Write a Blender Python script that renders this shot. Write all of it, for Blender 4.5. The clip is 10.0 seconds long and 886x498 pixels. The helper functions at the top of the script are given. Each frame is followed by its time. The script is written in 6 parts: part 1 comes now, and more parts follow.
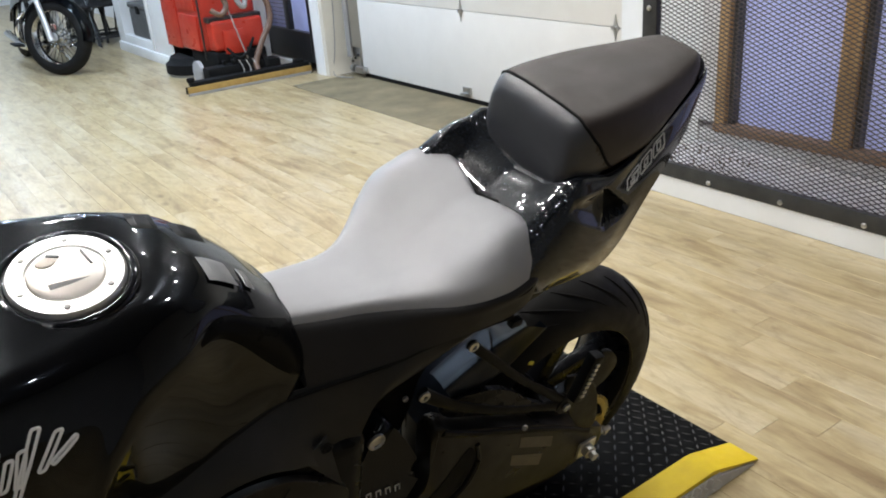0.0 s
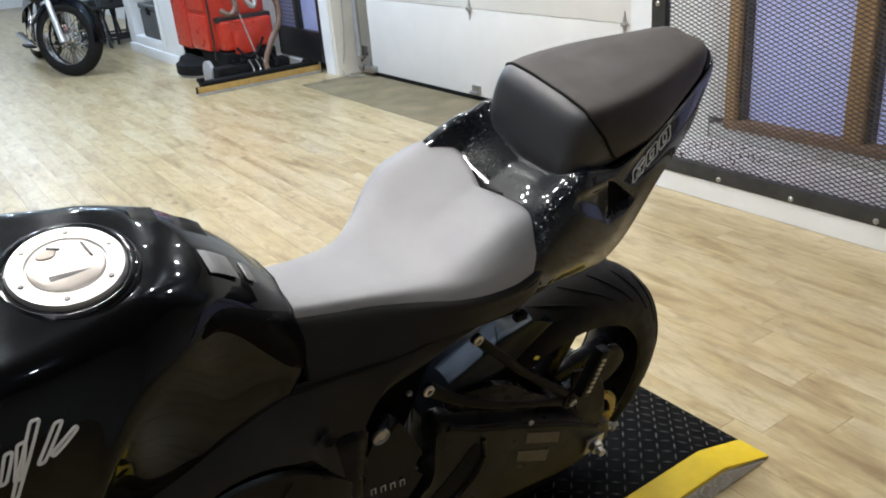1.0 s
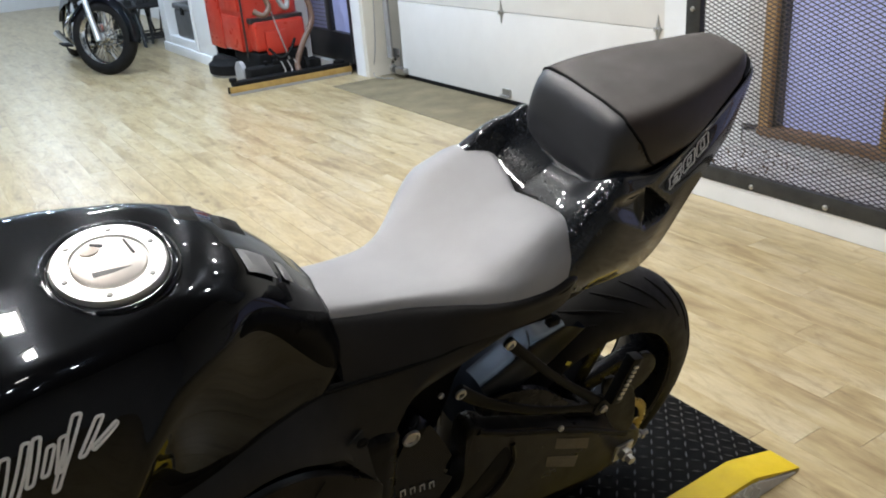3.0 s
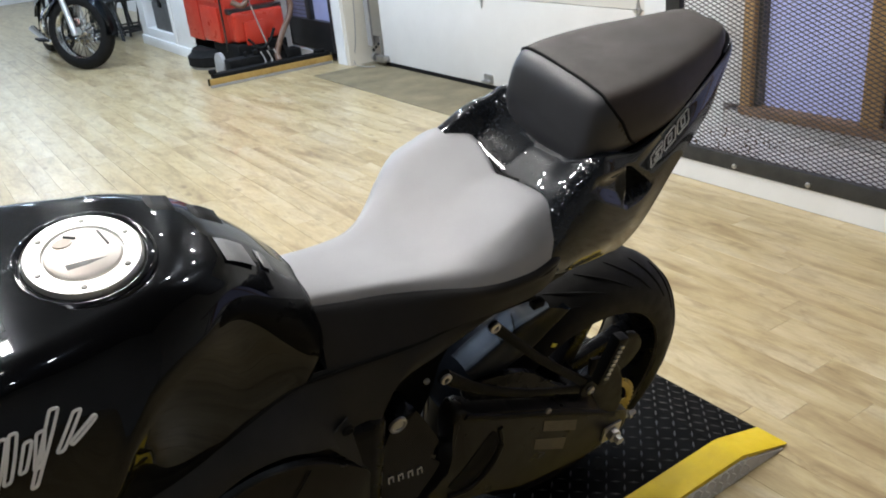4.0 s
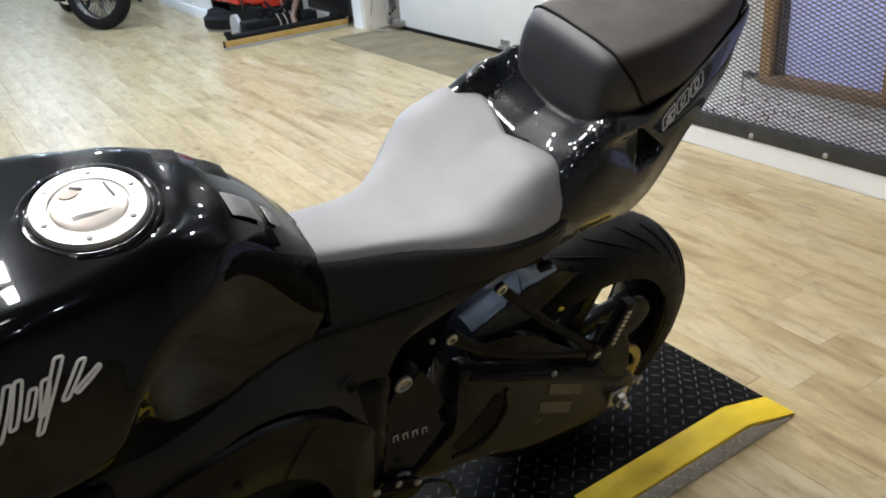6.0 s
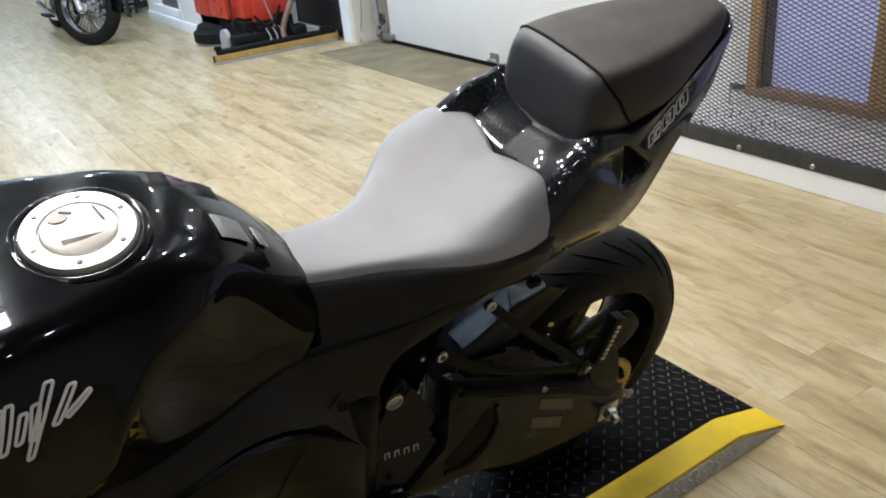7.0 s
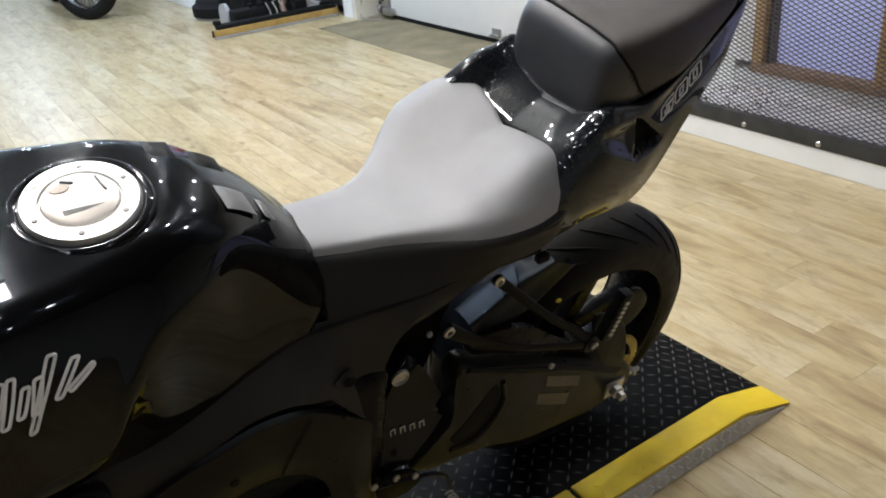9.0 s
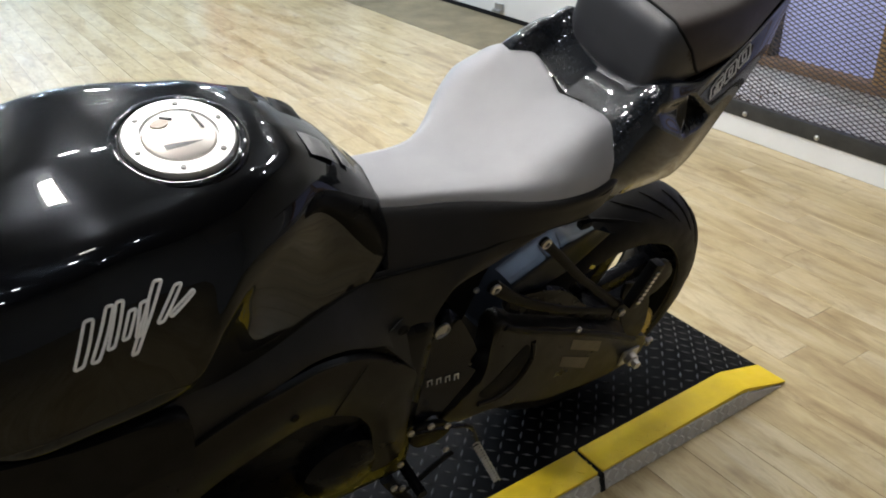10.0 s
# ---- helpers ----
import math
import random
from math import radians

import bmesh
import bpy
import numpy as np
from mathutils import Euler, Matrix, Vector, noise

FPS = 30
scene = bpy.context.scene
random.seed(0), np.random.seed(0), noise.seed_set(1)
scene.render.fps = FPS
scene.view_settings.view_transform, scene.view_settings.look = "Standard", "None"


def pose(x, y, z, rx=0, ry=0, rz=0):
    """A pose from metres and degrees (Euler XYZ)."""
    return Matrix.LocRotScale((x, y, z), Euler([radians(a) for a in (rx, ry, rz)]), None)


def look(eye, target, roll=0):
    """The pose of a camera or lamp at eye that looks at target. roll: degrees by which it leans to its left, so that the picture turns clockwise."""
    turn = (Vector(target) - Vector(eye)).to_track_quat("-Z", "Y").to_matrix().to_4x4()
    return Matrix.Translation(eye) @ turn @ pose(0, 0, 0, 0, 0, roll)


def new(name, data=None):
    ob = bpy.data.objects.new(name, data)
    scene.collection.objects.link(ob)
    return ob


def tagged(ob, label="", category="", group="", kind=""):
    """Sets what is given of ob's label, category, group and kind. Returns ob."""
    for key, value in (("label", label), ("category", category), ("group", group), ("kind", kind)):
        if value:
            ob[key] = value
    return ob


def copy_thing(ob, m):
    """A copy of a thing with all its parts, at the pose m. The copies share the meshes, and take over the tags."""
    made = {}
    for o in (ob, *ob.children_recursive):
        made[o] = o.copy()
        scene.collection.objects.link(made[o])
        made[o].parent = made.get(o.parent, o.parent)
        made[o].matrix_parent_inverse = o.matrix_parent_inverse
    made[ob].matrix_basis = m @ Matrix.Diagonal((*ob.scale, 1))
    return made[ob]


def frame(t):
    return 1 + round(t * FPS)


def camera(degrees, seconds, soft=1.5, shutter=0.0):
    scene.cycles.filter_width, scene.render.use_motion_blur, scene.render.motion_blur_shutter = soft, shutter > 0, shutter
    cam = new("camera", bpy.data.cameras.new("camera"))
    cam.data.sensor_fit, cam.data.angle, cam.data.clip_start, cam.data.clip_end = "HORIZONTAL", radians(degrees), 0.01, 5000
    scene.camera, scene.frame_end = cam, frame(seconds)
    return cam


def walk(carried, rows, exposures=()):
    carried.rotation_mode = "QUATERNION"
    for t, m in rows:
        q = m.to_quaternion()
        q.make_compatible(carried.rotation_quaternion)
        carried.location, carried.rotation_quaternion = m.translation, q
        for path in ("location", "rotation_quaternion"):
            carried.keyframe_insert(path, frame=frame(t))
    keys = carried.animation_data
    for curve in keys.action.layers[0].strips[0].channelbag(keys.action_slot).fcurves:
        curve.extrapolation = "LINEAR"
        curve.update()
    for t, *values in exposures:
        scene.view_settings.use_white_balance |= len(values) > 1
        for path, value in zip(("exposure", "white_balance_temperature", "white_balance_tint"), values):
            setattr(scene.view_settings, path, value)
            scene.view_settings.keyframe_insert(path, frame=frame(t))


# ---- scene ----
cam = camera(56.1, 10.0, soft=1.9)
PATH = [
    (0, (1.015, 1.253, 1.342), (0.002, -0.28, 0.553), -4.5),
    (0.5, (1.006, 1.256, 1.336), (0.006, -0.285, 0.543), -5.2),
    (1, (1.005, 1.256, 1.329), (0.014, -0.292, 0.542), -5.0),
    (1.5, (1.01, 1.256, 1.326), (0.064, -0.33, 0.556), -4.2),
    (2, (1.006, 1.252, 1.325), (0.036, -0.314, 0.546), -3.1),
    (2.5, (1.018, 1.251, 1.333), (0.07, -0.334, 0.563), -3.8),
    (4, (1.007, 1.247, 1.321), (0.047, -0.311, 0.516), -5.8),
    (4.5, (1.001, 1.25, 1.312), (0.056, -0.304, 0.481), -5.5),
    (5, (1.001, 1.253, 1.305), (0.082, -0.3, 0.443), -5.1),
    (5.5, (1.001, 1.251, 1.303), (0.1, -0.303, 0.424), -5.3),
    (7, (0.997, 1.258, 1.32), (0.064, -0.294, 0.471), -5.6),
    (7.5, (0.998, 1.255, 1.315), (0.071, -0.297, 0.46), -5.8),
    (8, (0.993, 1.256, 1.313), (0.072, -0.285, 0.431), -6.9),
    (8.5, (0.986, 1.253, 1.303), (0.042, -0.26, 0.399), -6.3),
    (9, (1.0, 1.236, 1.306), (0.08, -0.298, 0.41), -5.4),
    (9.5, (1.04, 1.225, 1.319), (0.16, -0.36, 0.475), -5.4),
    (10, (1.132, 1.217, 1.313), (0.174, -0.257, 0.36), -1.0),
]
walk(cam, [(t, look(eye, target, roll)) for t, eye, target, roll in PATH])

FZ = -0.05           # workshop floor; z = 0 is the top of the display ramp
LEAN = 17.5          # the motorcycle leans on its side stand

# ---- world and light ----
world = bpy.data.worlds.new("room_air")
scene.world = world
world.use_nodes = True
world.node_tree.nodes["Background"].inputs[0].default_value = (0.9, 0.93, 1.0, 1)
world.node_tree.nodes["Background"].inputs[1].default_value = 0.05
scene.view_settings.exposure = 0.06

CEIL = 3.1
SPOT_POWER = 474.0
# the last five spots are added to light the window recess and seat
SPOTS = [(-1.75 + 1.05 * i + (0.5 if j % 2 else 0), -9.0 + 1.1 * j) for j in range(-6, 8) for i in range(5) if (j > 1 or i % 2) and (j > 2 or i)] + [(-1.5, 0.4), (-1.2, -0.45), (-0.45, -0.35), (0.35, -0.72), (0.7, -1.0)]
DIM_SPOTS = [(0.5, 1.7), (1.7, 1.3), (2.7, 0.6), (1.2, 2.6), (2.4, 2.2), (3.4, 1.6), (3.2, 3.4)]


# ---- materials ----
def mat(name, color, rough=0.5, metal=0.0, color2=None, scale=8.0, detail=4.0, bump=0.0, bump_scale=60.0,
        coat=0.0, stretch=(1, 1, 1), random_value=0.0, emit=0.0, rough_var=0.0, spec=0.5, coat_rough=0.03, tint=None):
    m = bpy.data.materials.new(name)
    m.use_nodes = True
    nt = m.node_tree
    b = nt.nodes["Principled BSDF"]
    b.inputs["Base Color"].default_value = (*color, 1)
    b.inputs["Roughness"].default_value = rough
    b.inputs["Metallic"].default_value = metal
    b.inputs["Specular IOR Level"].default_value = spec
    if tint:
        b.inputs["Specular Tint"].default_value = (*tint, 1)
    if coat:
        b.inputs["Coat Weight"].default_value = coat
        b.inputs["Coat Roughness"].default_value = coat_rough
    if emit:
        b.inputs["Emission Color"].default_value = (*color, 1)
        b.inputs["Emission Strength"].default_value = emit
    tc = nt.nodes.new("ShaderNodeTexCoord")
    mp = nt.nodes.new("ShaderNodeMapping")
    mp.inputs["Scale"].default_value = stretch
    nt.links.new(tc.outputs["Object"], mp.inputs[0])
    vec = mp.outputs[0]
    if color2 is not None:
        n1 = nt.nodes.new("ShaderNodeTexNoise")
        n1.inputs["Scale"].default_value, n1.inputs["Detail"].default_value = scale, detail
        n1.inputs["Roughness"].default_value = 0.62
        nt.links.new(vec, n1.inputs["Vector"])
        ramp = nt.nodes.new("ShaderNodeValToRGB")
        ramp.color_ramp.elements[0].position, ramp.color_ramp.elements[1].position = 0.32, 0.68
        ramp.color_ramp.elements[0].color, ramp.color_ramp.elements[1].color = (*color, 1), (*color2, 1)
        nt.links.new(n1.outputs[0], ramp.inputs[0])
        out = ramp.outputs[0]
        if random_value:
            info = nt.nodes.new("ShaderNodeObjectInfo")
            mr = nt.nodes.new("ShaderNodeMapRange")
            mr.inputs[3].default_value, mr.inputs[4].default_value = 1 - random_value, 1 + random_value
            nt.links.new(info.outputs["Random"], mr.inputs[0])
            hs = nt.nodes.new("ShaderNodeHueSaturation")
            nt.links.new(mr.outputs[0], hs.inputs["Value"])
            nt.links.new(out, hs.inputs["Color"])
            out = hs.outputs[0]
        nt.links.new(out, b.inputs["Base Color"])
    if rough_var:
        n3 = nt.nodes.new("ShaderNodeTexNoise")
        n3.inputs["Scale"].default_value, n3.inputs["Detail"].default_value = scale * 2.3, 5
        nt.links.new(vec, n3.inputs["Vector"])
        r3 = nt.nodes.new("ShaderNodeMapRange")
        r3.inputs[1].default_value, r3.inputs[2].default_value = 0.3, 0.7
        r3.inputs[3].default_value, r3.inputs[4].default_value = max(0.01, rough - rough_var), rough + rough_var
        nt.links.new(n3.outputs[0], r3.inputs[0])
        nt.links.new(r3.outputs[0], b.inputs["Roughness"])
    if bump:
        n2 = nt.nodes.new("ShaderNodeTexNoise")
        n2.inputs["Scale"].default_value, n2.inputs["Detail"].default_value = bump_scale, 3
        nt.links.new(vec, n2.inputs["Vector"])
        bp = nt.nodes.new("ShaderNodeBump")
        bp.inputs["Strength"].default_value, bp.inputs["Distance"].default_value = bump, 0.002
        nt.links.new(n2.outputs[0], bp.inputs["Height"])
        nt.links.new(bp.outputs[0], b.inputs["Normal"])
    return m


def plank_material():
    """Vinyl oak planks: long grain, knots, grey and honey patches, tone by the piece."""
    m = bpy.data.materials.new("vinyl_oak_plank")
    m.use_nodes = True
    nt = m.node_tree
    b = nt.nodes["Principled BSDF"]
    geo = nt.nodes.new("ShaderNodeNewGeometry")
    info = nt.nodes.new("ShaderNodeObjectInfo")
    add = nt.nodes.new("ShaderNodeMath")
    nt.links.new(info.outputs["Random"], add.inputs[0])
    nt.links.new(geo.outputs["Random Per Island"], add.inputs[1])
    fr = nt.nodes.new("ShaderNodeMath")
    fr.operation = "FRACT"
    nt.links.new(add.outputs[0], fr.inputs[0])
    off = nt.nodes.new("ShaderNodeVectorMath")
    off.operation = "MULTIPLY_ADD"
    comb = nt.nodes.new("ShaderNodeCombineXYZ")
    for k in range(3):
        nt.links.new(fr.outputs[0], comb.inputs[k])
    off.inputs[1].default_value = (37, 53, 11)
    nt.links.new(comb.outputs[0], off.inputs[0])
    nt.links.new(geo.outputs["Position"], off.inputs[2])

    def noise_at(scale, stretch, detail=5, rough=0.6, dist=0.0):
        mp = nt.nodes.new("ShaderNodeMapping")
        mp.inputs["Scale"].default_value = stretch
        nt.links.new(off.outputs[0], mp.inputs[0])
        n = nt.nodes.new("ShaderNodeTexNoise")
        n.inputs["Scale"].default_value, n.inputs["Detail"].default_value = scale, detail
        n.inputs["Roughness"].default_value, n.inputs["Distortion"].default_value = rough, dist
        nt.links.new(mp.outputs[0], n.inputs["Vector"])
        return n.outputs[0]

    def ramp(src, stops):
        r = nt.nodes.new("ShaderNodeValToRGB")
        el = r.color_ramp.elements
        while len(el) < len(stops):
            el.new(0.5)
        for e, (p, c) in zip(el, stops):
            e.position, e.color = p, (*c, 1)
        nt.links.new(src, r.inputs[0])
        return r.outputs[0]

    def mix(kind, fac, a, c):
        x = nt.nodes.new("ShaderNodeMix")
        x.data_type, x.blend_type = "RGBA", kind
        if isinstance(fac, float):
            x.inputs[0].default_value = fac
        else:
            nt.links.new(fac, x.inputs[0])
        nt.links.new(a, x.inputs[6])
        nt.links.new(c, x.inputs[7])
        return x.outputs[2]

    patches = ramp(noise_at(2.7, (3.1, 0.50, 1), 5, 0.60, 0.5),
                   [(0.28, PLANK[0]), (0.47, PLANK[1]), (0.72, PLANK[2])])
    grain = ramp(noise_at(34.0, (3.4, 0.24, 1), 7, 0.75), [(0.33, (0.55, 0.52, 0.48)), (0.56, (1.06, 1.05, 1.03))])
    wear = ramp(noise_at(5.6, (2.2, 0.58, 1), 6, 0.72, 0.9), [(0.33, (0.46, 0.38, 0.31)), (0.47, (1, 1, 1))])
    col = mix("MULTIPLY", 0.6, mix("MULTIPLY", 0.3, patches, grain), wear)
    # small dark knots
    mp = nt.nodes.new("ShaderNodeMapping")
    mp.inputs["Scale"].default_value = (5.2, 2.6, 1)
    nt.links.new(off.outputs[0], mp.inputs[0])
    vo = nt.nodes.new("ShaderNodeTexVoronoi")
    vo.inputs["Scale"].default_value = 1.0
    nt.links.new(mp.outputs[0], vo.inputs["Vector"])
    col = mix("MULTIPLY", 0.75, col, ramp(vo.outputs["Distance"], [(0.035, (0.36, 0.28, 0.21)), (0.12, (1, 1, 1))]))
    col = mix("MULTIPLY", 0.5, col, ramp(noise_at(10.0, (1.5, 0.55, 1), 6, 0.7, 0.8), [(0.36, (0.62, 0.55, 0.47)), (0.56, (1, 1, 1))]))
    near = nt.nodes.new("ShaderNodeVectorMath")
    near.operation = "DISTANCE"
    near.inputs[1].default_value = SCUFF
    nt.links.new(geo.outputs["Position"], near.inputs[0])
    spread = nt.nodes.new("ShaderNodeMath")
    spread.operation = "MULTIPLY_ADD"
    spread.inputs[1].default_value = 1.9
    nt.links.new(noise_at(9.0, (1.4, 0.8, 1), 6, 0.75, 1.2), spread.inputs[0])
    nt.links.new(near.outputs["Value"], spread.inputs[2])
    col = mix("MULTIPLY", 0.8, col, ramp(spread.outputs[0], [(0.80, (0.34, 0.32, 0.30)), (0.92, (1, 1, 1))]))
    hs = nt.nodes.new("ShaderNodeHueSaturation")
    mr = nt.nodes.new("ShaderNodeMapRange")
    mr.inputs[3].default_value, mr.inputs[4].default_value = 0.955, 1.04
    nt.links.new(fr.outputs[0], mr.inputs[0])
    nt.links.new(mr.outputs[0], hs.inputs["Value"])
    nt.links.new(col, hs.inputs["Color"])
    nt.links.new(hs.outputs[0], b.inputs["Base Color"])
    b.inputs["Roughness"].default_value = 0.30
    b.inputs["Specular IOR Level"].default_value = 0.7
    bp = nt.nodes.new("ShaderNodeBump")
    bp.inputs["Strength"].default_value, bp.inputs["Distance"].default_value = 0.25, 0.001
    nt.links.new(noise_at(40.0, (3.0, 0.25, 1), 4, 0.6), bp.inputs["Height"])
    nt.links.new(bp.outputs[0], b.inputs["Normal"])
    return m


SCUFF = (-1.23, -4.475, -0.05)
PLANK = ((0.263, 0.18, 0.084), (0.438, 0.343, 0.181), (0.53, 0.451, 0.297))
